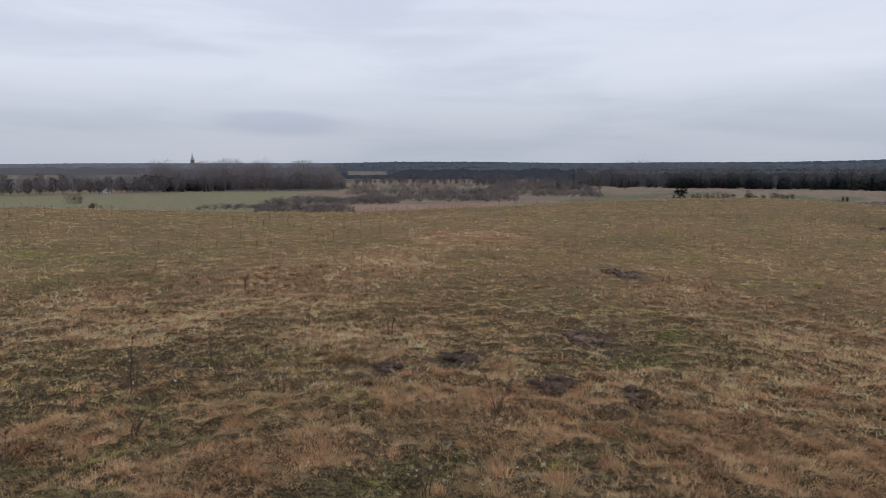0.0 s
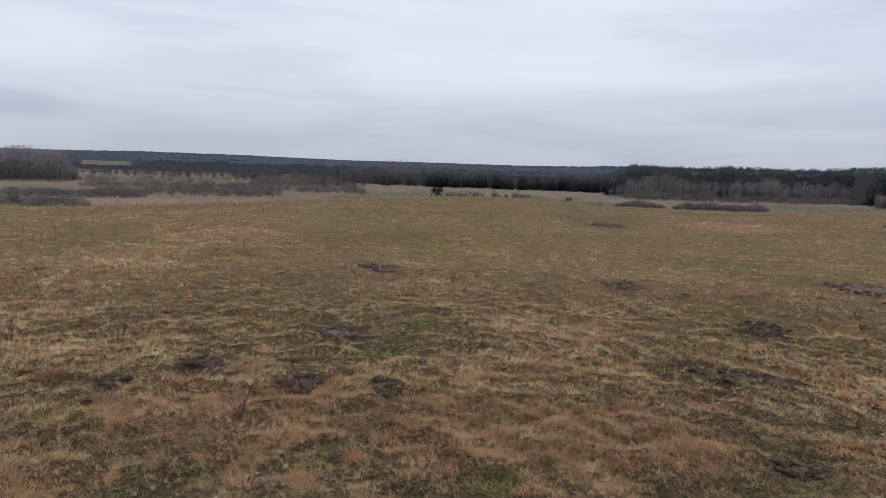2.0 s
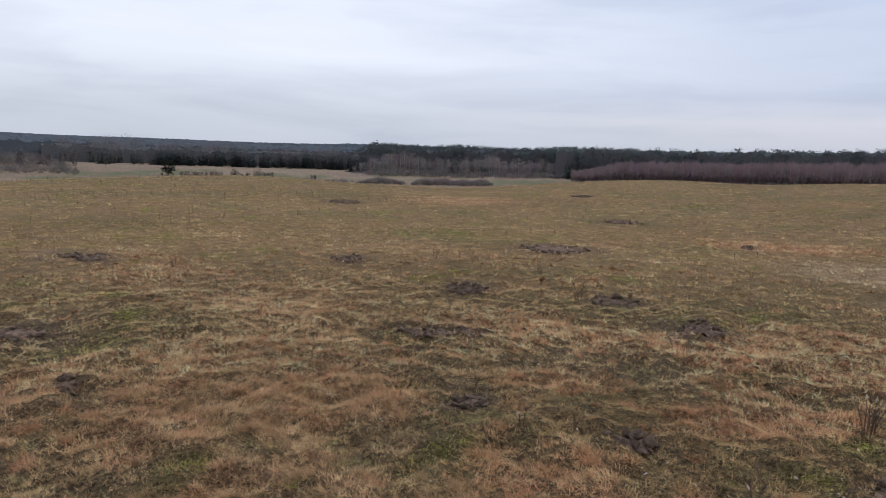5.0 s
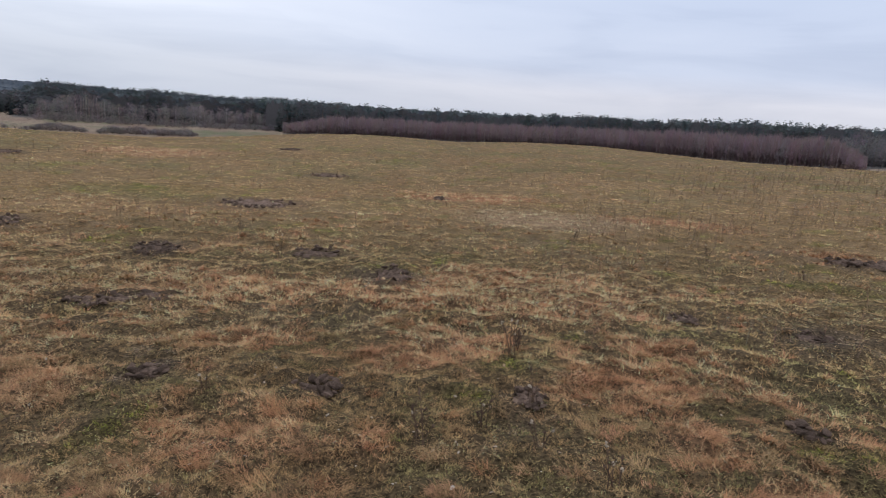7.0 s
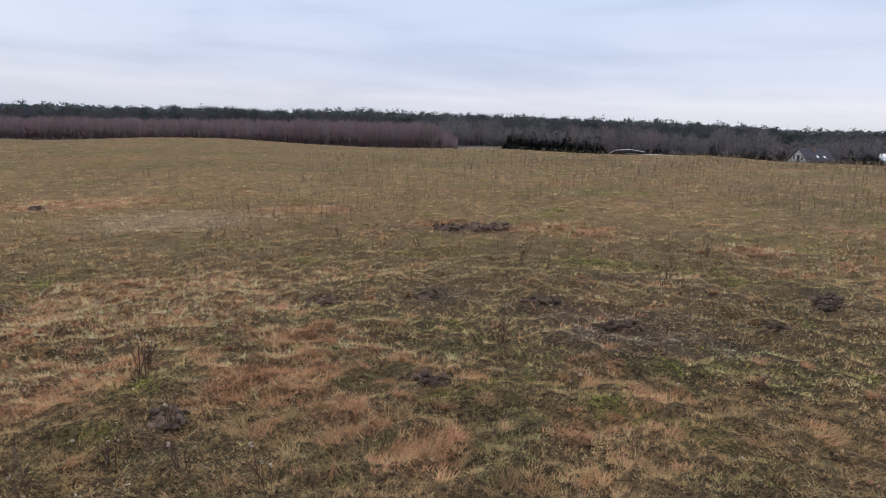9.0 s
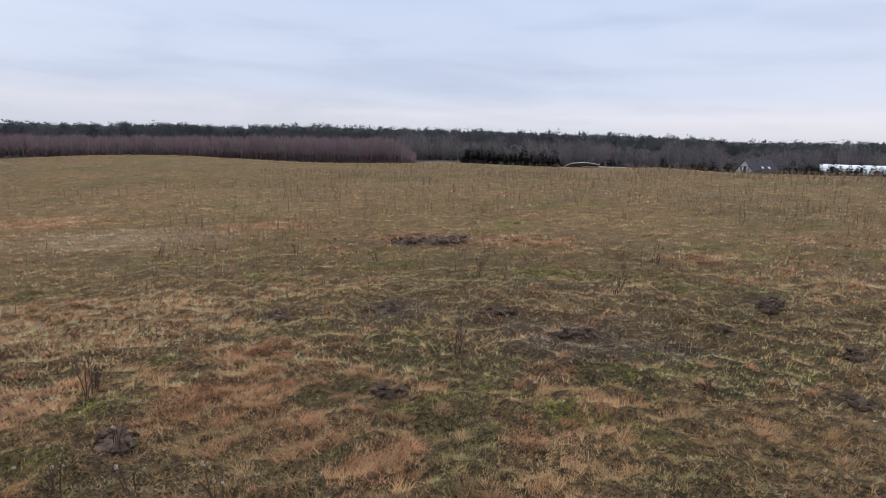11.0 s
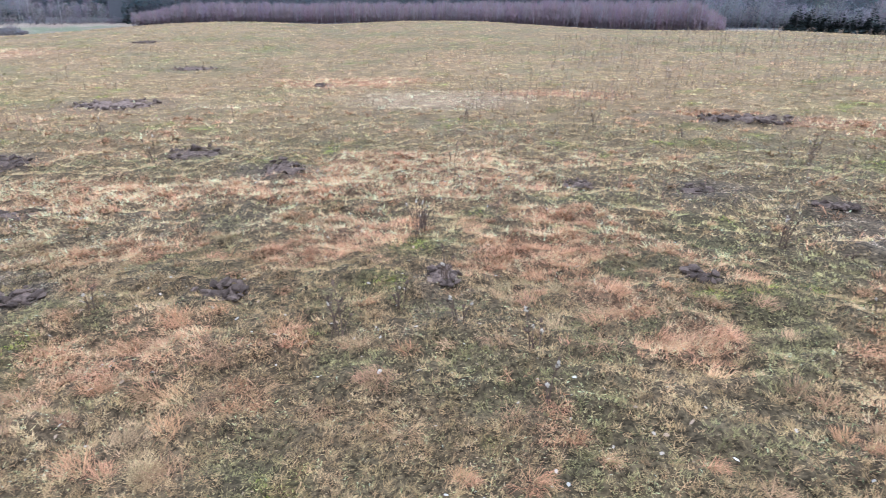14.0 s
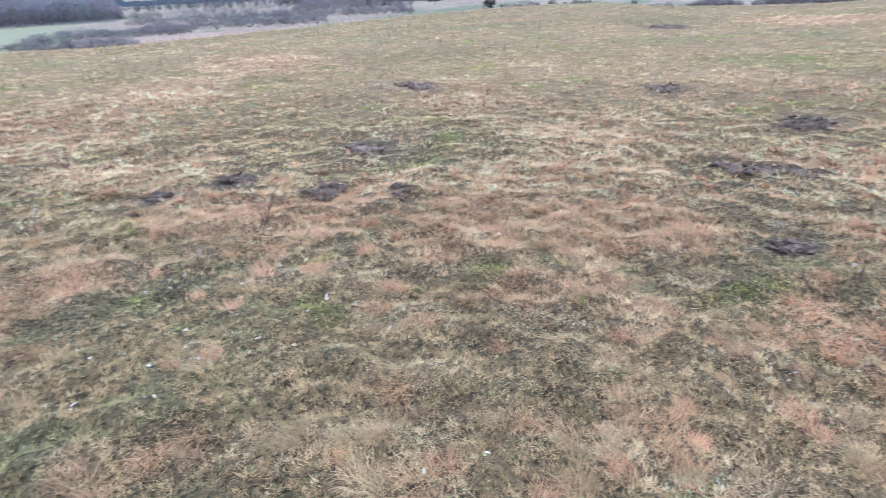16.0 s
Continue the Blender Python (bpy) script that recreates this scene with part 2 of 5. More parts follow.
def crown_normals(tri, base, h, i, up=0.45, fuzz=0.25):
    """Normals that round off each tree's crown, as the light falls on it as a whole."""
    c = tri.mean(1)
    d = c - (base[i] + np.c_[np.zeros((len(i), 2)), 0.5 * h[i]])
    d = d / np.maximum(0.2 * h[i], 0.3)[:, None]
    d[:, 2] *= 0.45
    return unit(unit(d) + np.array((0, 0, up)) + rng.normal(0, fuzz, d.shape))


def part(name, bm, material, parent=None, label=""):
    me = bpy.data.meshes.new(name)
    bm.to_mesh(me)
    bm.free()
    me.materials.append(material)
    ob = new(name, me)
    ob.parent = parent
    if label:
        tagged(ob, label)
    return ob


def box(bm, x0, x1, y0, y1, z0, z1):
    v = [bm.verts.new(p) for p in ((x0, y0, z0), (x1, y0, z0), (x1, y1, z0), (x0, y1, z0), (x0, y0, z1), (x1, y0, z1), (x1, y1, z1), (x0, y1, z1))]
    for f in ((3, 2, 1, 0), (4, 5, 6, 7), (0, 1, 5, 4), (1, 2, 6, 5), (2, 3, 7, 6), (3, 0, 4, 7)):
        bm.faces.new([v[i] for i in f])
    return bm


def tube(bm, points, radii, sides=5):
    rings = []
    for k, (p, r) in enumerate(zip(points, radii)):
        d = Vector(points[min(k + 1, len(points) - 1)]) - Vector(points[max(k - 1, 0)])
        q = d.to_track_quat("Z", "Y")
        rings.append([bm.verts.new(Vector(p) + q @ Vector((r * math.cos(6.2832 * s / sides), r * math.sin(6.2832 * s / sides), 0))) for s in range(sides)])
    for a, b in zip(rings, rings[1:]):
        for s in range(sides):
            bm.faces.new((a[s], a[(s + 1) % sides], b[(s + 1) % sides], b[s]))
    bm.faces.new(rings[-1])
    bm.faces.new(rings[0][::-1])
    return bm


# ---- the lie of the land ----
EDGE = soft_curve([(-90, -2.2), (-36, -2.85), (-30, -3.2), (-22, -3.65), (-10, -4.0), (1, -3.6), (6, -3.35), (14, -2.9), (21, -2.6), (26, -2.38), (31, -2.45),
                   (37, -2.85), (46, -2.95), (50, -2.7), (54, -2.3), (59, -1.75), (63, -1.5), (66, -1.4), (72, -1.5), (79, -0.97), (85, -0.82), (90, -0.98),
                   (95, -1.14), (100, -1.08), (105, -0.92), (110, -0.73), (115, -0.82), (120, -0.8), (127, -0.52), (132, -0.78), (142, -0.64), (180, -0.8), (230, -1.6), (270, -2.2)], 1.0)
REACH = soft_curve([(-90, 60), (-30, 52), (0, 52), (25, 62), (46, 55), (66, 72), (85, 80), (105, 76), (130, 72), (200, 70), (270, 60)], 4)
VALLEY = soft_curve([(-90, -12), (-36, -13), (40, -13), (50, -12), (60, -9.5), (70, -7.2), (80, -5.4), (97, -4.3), (103, -3.6), (107, -1.9), (110, -1.9), (114, -3.4), (120, -4.0), (140, -4.0), (200, -4), (270, -12)], 1.5)


def lumps(x, y, r):
    """Small hummocks of the turf."""
    return (smooth(0.3, 3, r) * smooth(120, 40, r) * (0.06 * (fbm(x / 1.2, y / 1.2, 5, 2) - 0.5) + 0.062 * (value_noise(x / 0.32, y / 0.32, 6) - 0.5))
            + smooth(0.6, 2, r) * smooth(16, 9, r) * 0.065 * (value_noise(x / 0.13, y / 0.13, 8) - 0.5))


def height(x, y):
    x, y = np.asarray(x, float), np.asarray(y, float)
    r, az = np.hypot(x, y), np.degrees(np.arctan2(x, y))
    az = np.where(az < -90, az + 360, az)
    d, zv = REACH(az), VALLEY(az)
    m1 = np.tan(np.radians(EDGE(az)))
    ze = 1.6 + d * m1
    rr = np.minimum(r, 14.0)
    sx, sy = np.sin(np.radians(az)), np.cos(np.radians(az))
    lin, quad = -0.0253 * sx - 0.0482 * sy, 0.0006 * sx * sx + 0.00106 * sy * sy + 0.0004 * sx * sy
    z0, s0 = lin * rr + quad * rr * rr, lin + 2 * quad * rr
    # field from 14 m to its brow
    u = np.clip((r - 14.0) / (d - 14.0), 0, 1)
    L = d - 14.0
    z = ((2 * u ** 3 - 3 * u ** 2 + 1) * z0 + (u ** 3 - 2 * u ** 2 + u) * L * s0 + (-2 * u ** 3 + 3 * u ** 2) * ze + (u ** 3 - u ** 2) * L * m1)
    # brow down to the valley floor
    r1 = 205.0
    L2 = r1 - d
    u2 = np.clip((r - d) / L2, 0, 1)
    down = ((2 * u2 ** 3 - 3 * u2 ** 2 + 1) * ze + (u2 ** 3 - 2 * u2 ** 2 + u2) * L2 * (m1 - 0.025) + (-2 * u2 ** 3 + 3 * u2 ** 2) * zv)
    z = np.where(r < 14.0, z0, np.where(r < d, z, down))
    # the far side climbs to low wooded hills
    far = smooth(560, 1700, r)
    z = z + far * (4.5 - zv) + smooth(500, 1500, r) * 5 * (fbm(x / 420, y / 420, 3, 3) - 0.5)
    return z + lumps(x, y, r)


def at_angle(az, r, dz=0.0):
    x, y = r * math.sin(radians(az)), r * math.cos(radians(az))
    return x, y, float(height(x, y)) + dz


# ---- what grows where on the field ----
PATCHES = {"rust": [], "pale": [], "moss": [], "thatch": [], "earth": []}


def patch(kind, *rows):
    for x, y, across, along, az in rows:
        PATCHES[kind].append((x, y, across, along, radians(az)))


patch("rust", (-2.4, 9.6, 1.13, 1.51, -14), (-1.1, 14.3, 0.93, 2.16, -4), (0.8, 19.5, 1.65, 2.48, 2), (-3.5, 7.0, 0.75, 0.97, -26), (0.4, 4.7, 0.85, 0.61, 5), (-2.5, 3.7, 0.31, 0.30, -35), (-1.1, 3.4, 0.45, 0.30, -18),
      (4.2, 6.9, 0.75, 0.80, 31), (2.9, 5.1, 0.60, 0.63, 30), (4.1, 9.8, 0.76, 1.03, 23), (-4.8, 8.5, 0.52, 0.94, -29), (-0.9, 6.6, 0.74, 0.78, -8), (3.7, 9.1, 0.45, 0.90, 19), (4.3, 5.9, 0.83, 0.77, 32))
patch("rust", (3.0, 5.0, 0.51, 0.44, 26), (2.9, 3.3, 0.58, 0.49, 35), (1.8, 3.8, 0.39, 0.53, 18), (5.7, 3.9, 0.84, 0.67, 51), (6.3, 2.7, 0.63, 0.47, 62), (7.0, 1.4, 0.86, 0.65, 74), (7.5, 0.6, 0.77, 0.79, 82),
      (1.9, 2.5, 0.33, 0.27, 27), (4.7, 1.1, 0.42, 0.37, 70), (4.5, 2.6, 0.40, 0.30, 53), (23.8, 22.4, 2.53, 2.90, 46), (7.9, 1.2, 0.76, 0.54, 76), (6.6, 0.5, 0.75, 0.46, 80), (6.7, -0.3, 0.34, 0.30, 88))
patch("rust", (6.3, 1.3, 0.55, 0.38, 72), (5.7, -0.7, 0.53, 0.23, 91), (4.8, -0.5, 0.44, 0.40, 89), (5.0, 0.9, 0.39, 0.35, 71), (4.0, -0.8, 0.20, 0.23, 93), (5.0, -1.3, 0.34, 0.19, 99), (3.5, -1.3, 0.23, 0.18, 104),
      (7.9, -6.8, 0.46, 0.48, 130), (10.4, -5.5, 0.58, 0.54, 117))
patch("pale", (14.0, 1.6, 1.5, 1.2, 82), (0.7, 1.6, 0.54, 0.27, 6), (-0.3, 2.7, 0.41, 0.40, -14), (1.7, 1.1, 0.38, 0.15, 41), (0.4, 3.0, 0.53, 0.24, -0), (1.4, 2.0, 0.31, 0.21, 23))
patch("moss", (1.0, 9.0, 0.43, 0.55, 6), (2.9, 6.7, 0.78, 0.85, 23), (3.8, 6.0, 0.36, 0.50, 32), (-0.7, 4.7, 0.27, 0.20, -8), (0.8, 3.6, 0.14, 0.10, 13), (3.1, 5.8, 0.76, 0.55, 23), (12.7, 11.5, 1.59, 1.46, 46),
      (3.7, -2.5, 0.17, 0.16, 122), (3.7, -4.3, 0.14, 0.16, 140), (8.3, -7.8, 1.21, 1.13, 133), (12.4, -5.6, 0.70, 0.74, 113))
patch("thatch", (-0.5, 5.4, 0.31, 0.32, -5), (0.2, 5.8, 0.33, 0.28, 2), (1.6, 6.8, 0.39, 0.56, 14), (0.9, 5.0, 0.34, 0.27, 11), (3.3, 12.8, 0.61, 0.71, 15), (5.2, -3.3, 0.71, 0.60, 121), (6.7, -2.0, 0.41, 0.38, 103),
      (5.9, -3.0, 0.43, 0.19, 114), (4.6, -3.7, 0.44, 0.29, 128), (3.6, 2.5, 0.25, 0.20, 47), (7.2, 2.4, 0.40, 0.54, 68))
patch("earth", (7.0, 5.8, 0.38, 0.66, 47), (8.0, 3.9, 0.45, 0.39, 60), (4.9, 4.2, 0.60, 0.30, 44), (3.6, 2.6, 0.22, 0.18, 46), (3.8, 1.4, 0.20, 0.14, 62), (12.3, 8.0, 1.04, 1.01, 55), (20.3, 10.7, 0.88, 0.69, 61),
      (7.2, 2.4, 0.34, 0.50, 68), (17.5, 23.4, 0.91, 1.21, 36), (3.7, 12.0, 0.35, 0.58, 15), (7.5, 9.5, 0.42, 0.55, 36), (31.1, 19.3, 0.74, 0.86, 57), (4.4, -1.5, 0.15, 0.16, 103), (11.5, -3.8, 0.95, 0.59, 106))
patch("earth", (5.3, -5.6, 0.18, 0.42, 137), (6.8, -0.9, 0.18, 0.24, 93), (6.7, -2.0, 0.20, 0.21, 103), (6.1, -3.0, 0.25, 0.13, 113), (5.2, -3.4, 0.20, 0.14, 122), (4.7, -4.5, 0.14, 0.10, 133), (4.2, 0.1, 0.15, 0.20, 79),
      (16.7, 5.2, 0.19, 0.50, 70), (3.2, -4.2, 0.11, 0.14, 144), (3.9, -5.0, 0.08, 0.12, 142), (1.5, 4.7, 0.10, 0.22, 17), (-0.5, 5.4, 0.18, 0.21, -5), (0.2, 5.8, 0.28, 0.24, 2), (0.9, 5.0, 0.27, 0.22, 11))
patch("earth", (1.6, 6.8, 0.30, 0.39, 14), (3.5, 12.4, 0.36, 0.33, 16))


patch("rust", (17.6, 4.5, 1.6, 1.0, 76), (15.2, -0.7, 1.3, 0.6, 93), (12.2, -3.4, 0.6, 0.4, 105), (11.0, -4.9, 0.7, 0.4, 113))
patch("pale", (0.4, 2.5, 0.8, 0.7, 0), (-0.6, 3.2, 0.6, 0.6, -10))

TINTS = {
    "base": (0.282, 0.184, 0.090), "green": (0.192, 0.160, 0.070), "rust": (0.465, 0.240, 0.128), "pale": (0.352, 0.234, 0.122),
    "fawn": (0.395, 0.234, 0.126), "moss": (0.190, 0.200, 0.036), "thatch": (0.195, 0.145, 0.105), "earth": (0.112, 0.078, 0.057),
    "bleached": (0.37, 0.25, 0.145), "meadow": (0.215, 0.165, 0.120), "far_green": (0.115, 0.120, 0.066), "forest_floor": (0.085, 0.078, 0.075),
}
TINTS = {k: np.array(v) for k, v in TINTS.items()}


def cover(x, y):
    """How much of each kind of cover lies at a place."""
    x, y = np.asarray(x, float), np.asarray(y, float)
    r = np.hypot(x, y)
    wx, wy = x + 0.55 * (fbm(x / 0.8, y / 0.8, 11, 3) - 0.5), y + 0.55 * (fbm(x / 0.8, y / 0.8, 23, 3) - 0.5)
    out = {}
    for kind, rows in PATCHES.items():
        s = np.zeros_like(x)
        for px, py, a, b, az in rows:
            near = (np.abs(x - px) < 3 * max(a, b)) & (np.abs(y - py) < 3 * max(a, b))
            if not near.any():
                continue
            dx, dy = wx[near] - px, wy[near] - py
            u, v = (dx * math.cos(az) - dy * math.sin(az)) / a, (dx * math.sin(az) + dy * math.cos(az)) / b
            s[near] = np.maximum(s[near], np.exp(-((u * u + v * v) / 1.3) ** 1.5))
        out[kind] = s
    n1, n2, n3 = fbm(x / 2.6, y / 2.6, 31, 4), fbm(x / 0.55, y / 0.55, 37, 3), fbm(x / 6.5, y / 6.5, 41, 3)
    fine = fbm(x / 0.16, y / 0.16, 43, 2)
    out["rust"] = np.clip(out["rust"] * (0.75 + 0.7 * n2) + 0.55 * smooth(0.49, 0.68, n1 * 0.6 + n2 * 0.4) * (0.45 + 0.55 * smooth(16, 7, r)) * smooth(70, 14, r), 0, 1)
    bleached = out["pale"] * (0.55 + 0.7 * n2) * (r > 5)
    out["pale"] = np.clip(out["pale"] * (0.5 + n2) + (0.22 + 0.6 * smooth(13, 5, r)) * smooth(0.44, 0.66, fbm(x / 1.4, y / 1.4, 47, 3) * 0.6 + fine * 0.4), 0, 1)
    out["green"] = smooth(0.46, 0.68, 0.5 * fbm(x / 1.9, y / 1.9, 53, 3) + 0.5 * n2) * (0.35 + 0.45 * smooth(16, 7, r))
    out["moss"] = np.clip(out["moss"] * (0.3 + 0.7 * n2) * (0.3 + 0.9 * smooth(7, 5, r)) + 0.5 * smooth(0.66, 0.78, fbm(x / 0.7, y / 0.7, 59, 3)), 0, 1)
    out["thatch"] = np.clip(out["thatch"] * 0.9 + (0.15 + 0.22 * smooth(16, 7, r)) * smooth(0.55, 0.75, fbm(x / 1.2, y / 1.2, 61, 4)), 0, 1)
    out["earth"] = np.clip(out["earth"] * (0.3 + 0.8 * n2), 0, 1)
    shoulder = smooth(-12, -24, np.degrees(np.arctan2(x, y))) * smooth(4, 7, r) * smooth(45, 28, r)
    out["green"] = np.maximum(out["green"], 0.5 * shoulder * smooth(0.36, 0.56, n1))
    # near by, fluffy straw and low green turf part from each other
    near = smooth(20, 8, r)
    north = smooth(66, 46, np.degrees(np.arctan2(x, y)))
    straw = smooth(0.45, 0.55, 0.065 * north * (1 - 1.6 * shoulder) + 0.5 * fbm(x / 1.1, y / 1.1, 151, 3) + 0.5 * fbm(x / 0.34, y / 0.34, 157, 2))
    straw = np.maximum(straw, smooth(0.3, 0.6, out["rust"]) * (0.7 + 0.3 * straw))
    out["pale"] = np.maximum(np.clip(out["pale"] * (1 - near * (1 - straw) * 0.8), 0, 1), 0.5 * bleached)
    out["bleached"] = np.clip(1.6 * bleached, 0, 1)
    out["rust"] = out["rust"] * (1 - 0.5 * near * (1 - straw))
    out["green"] = np.clip(out["green"] * (1 - 0.6 * straw * near) + (0.4 - 0.1 * north) * near * (0.35 + 0.65 * smooth(8, 4, r)) * (1 - straw) + 0.5 * (1 - near) * smooth(0.5, 0.62, fbm(x / 3.0, y / 3.0, 163, 4)), 0, 1)
    out["straw"] = straw
    # the fallen grass bleaches to fawn on that side of the hill
    out["fawn"] = 1.05 * out["rust"] * north
    out["rust"] = out["rust"] * (1 - 0.8 * north)
    out["broad"] = n3
    return out


def colour_of(x, y, c=None):
    c = c or cover(x, y)
    col = np.repeat(TINTS["base"][None], len(x), 0)
    for kind in ("green", "thatch", "pale", "moss", "fawn", "rust", "bleached", "earth"):
        col = col + (TINTS[kind] - col) * c[kind][:, None]
    return col * (0.85 + 0.3 * c["broad"])[:, None]


def land_colour(x, y):
    r, az = np.hypot(x, y), np.degrees(np.arctan2(x, y))
    c = colour_of(x, y)
    # near turf: thatch tone, then darkened for the shade between the tufts
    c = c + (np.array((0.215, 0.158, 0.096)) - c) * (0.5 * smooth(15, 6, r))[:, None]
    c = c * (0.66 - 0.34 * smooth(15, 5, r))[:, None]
    field = 1 - smooth(1.05, 1.5, r / REACH(np.where(az < -90, az + 360, az)))
    strips = fbm(az / 5 + 30, r / 60, 71, 4)
    reed = np.array((0.19, 0.135, 0.10))
    valley = TINTS["meadow"] + (TINTS["far_green"] - TINTS["meadow"]) * smooth(0.55, 0.68, strips)[:, None]
    valley = valley + (reed - valley) * (smooth(0.5, 0.65, fbm(az / 3, r / 25, 73, 4)))[:, None]
    # green winter crop beyond the brow on one side
    crop = smooth(-11, -15, az) * smooth(430, 405, r) * smooth(150, 190, r)
    valley = valley + (np.array((0.185, 0.178, 0.098)) - valley) * (0.8 * crop)[:, None]
    # reddish reed belt under the brow
    belt = smooth(-11, -6, az) * smooth(18, 10, az) * smooth(120, 170, r) * smooth(275, 235, r)
    valley = valley + (np.array((0.29, 0.18, 0.135)) - valley) * (0.85 * belt)[:, None]
    # fields on the far slopes
    away = np.maximum(smooth(-24, -26, az) * smooth(580, 620, r) * smooth(1050, 1000, r), smooth(-10.5, -9.5, az) * smooth(-3.0, -4.5, az) * smooth(760, 800, r) * smooth(1340, 1290, r))
    valley = valley + (np.array((0.165, 0.148, 0.118)) * (0.7 + 0.6 * fbm(az / 2, r / 120, 75, 3))[:, None] - valley) * (0.85 * away)[:, None]
    # leaf litter under the woods
    wood = np.maximum(smooth(540, 600, r) * (az > 9), smooth(760, 820, r) * (az > -9) * smooth(0.33, 0.4, fbm(x / 160, y / 160, 91, 3)))
    wood = np.maximum(wood, smooth(1000, 1050, r))
    wood = np.maximum(wood, smooth(430, 440, r) * ((az < -9) & (az > -27)) * smooth(600, 580, r))
    wood = np.maximum(wood, smooth(1, 8, r - (330 - (az - 57) * 2.75)) * (az > 57) * (az < 105.5))
    wood = np.maximum(wood, smooth(325, 335, r) * (az > 103))
    wood = np.maximum(wood, smooth(430, 440, r) * (az > 36))
    wood = wood * (1 - 0.9 * away)
    valley = valley + (TINTS["forest_floor"] - valley) * wood[:, None]
    return valley + (c - valley) * field[:, None]


# ground: one sheet, from under the camera to the horizon
def ground_sheet():
    fine = np.arange(-46, 150, 0.5)
    azs = np.radians(np.concatenate((fine, np.arange(150, 314, 2.0))))
    rs = [0.0, 0.3]
    while rs[-1] < 4600:
        rs.append(rs[-1] + max(0.045, min((0.0125 if rs[-1] < 12 else 0.038) * rs[-1], 70)))
    rs = np.array(rs[1:])
    A, R = np.meshgrid(azs, rs)
    X, Y = R * np.sin(A), R * np.cos(A)
    x, y = X.ravel(), Y.ravel()
    z = height(x, y)
    n, m = len(azs), len(rs)
    idx = np.arange(n * m).reshape(m, n)
    nxt = np.roll(idx, -1, 1)
    quads = np.stack((idx[:-1], idx[1:], nxt[1:], nxt[:-1]), -1).reshape(-1, 4)
    verts = np.vstack((np.c_[x, y, z], [[0, 0, float(height(0.0, 0.0))]]))
    fan = np.stack((idx[0], nxt[0], np.full(n, n * m)), -1)
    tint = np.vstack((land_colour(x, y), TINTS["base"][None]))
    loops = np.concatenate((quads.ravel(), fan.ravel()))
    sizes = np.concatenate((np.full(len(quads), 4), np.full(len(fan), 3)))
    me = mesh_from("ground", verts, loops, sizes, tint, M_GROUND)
    me.polygons.foreach_set("use_smooth", np.ones(len(sizes), bool))
    return tagged(new("ground", me), "rough grassy pasture falling away to a wet valley floor", "ground", kind="structure")


ground_sheet()


# ---- grass ----
KINDS = ("base", "green", "thatch", "pale", "moss", "fawn", "rust", "bleached")


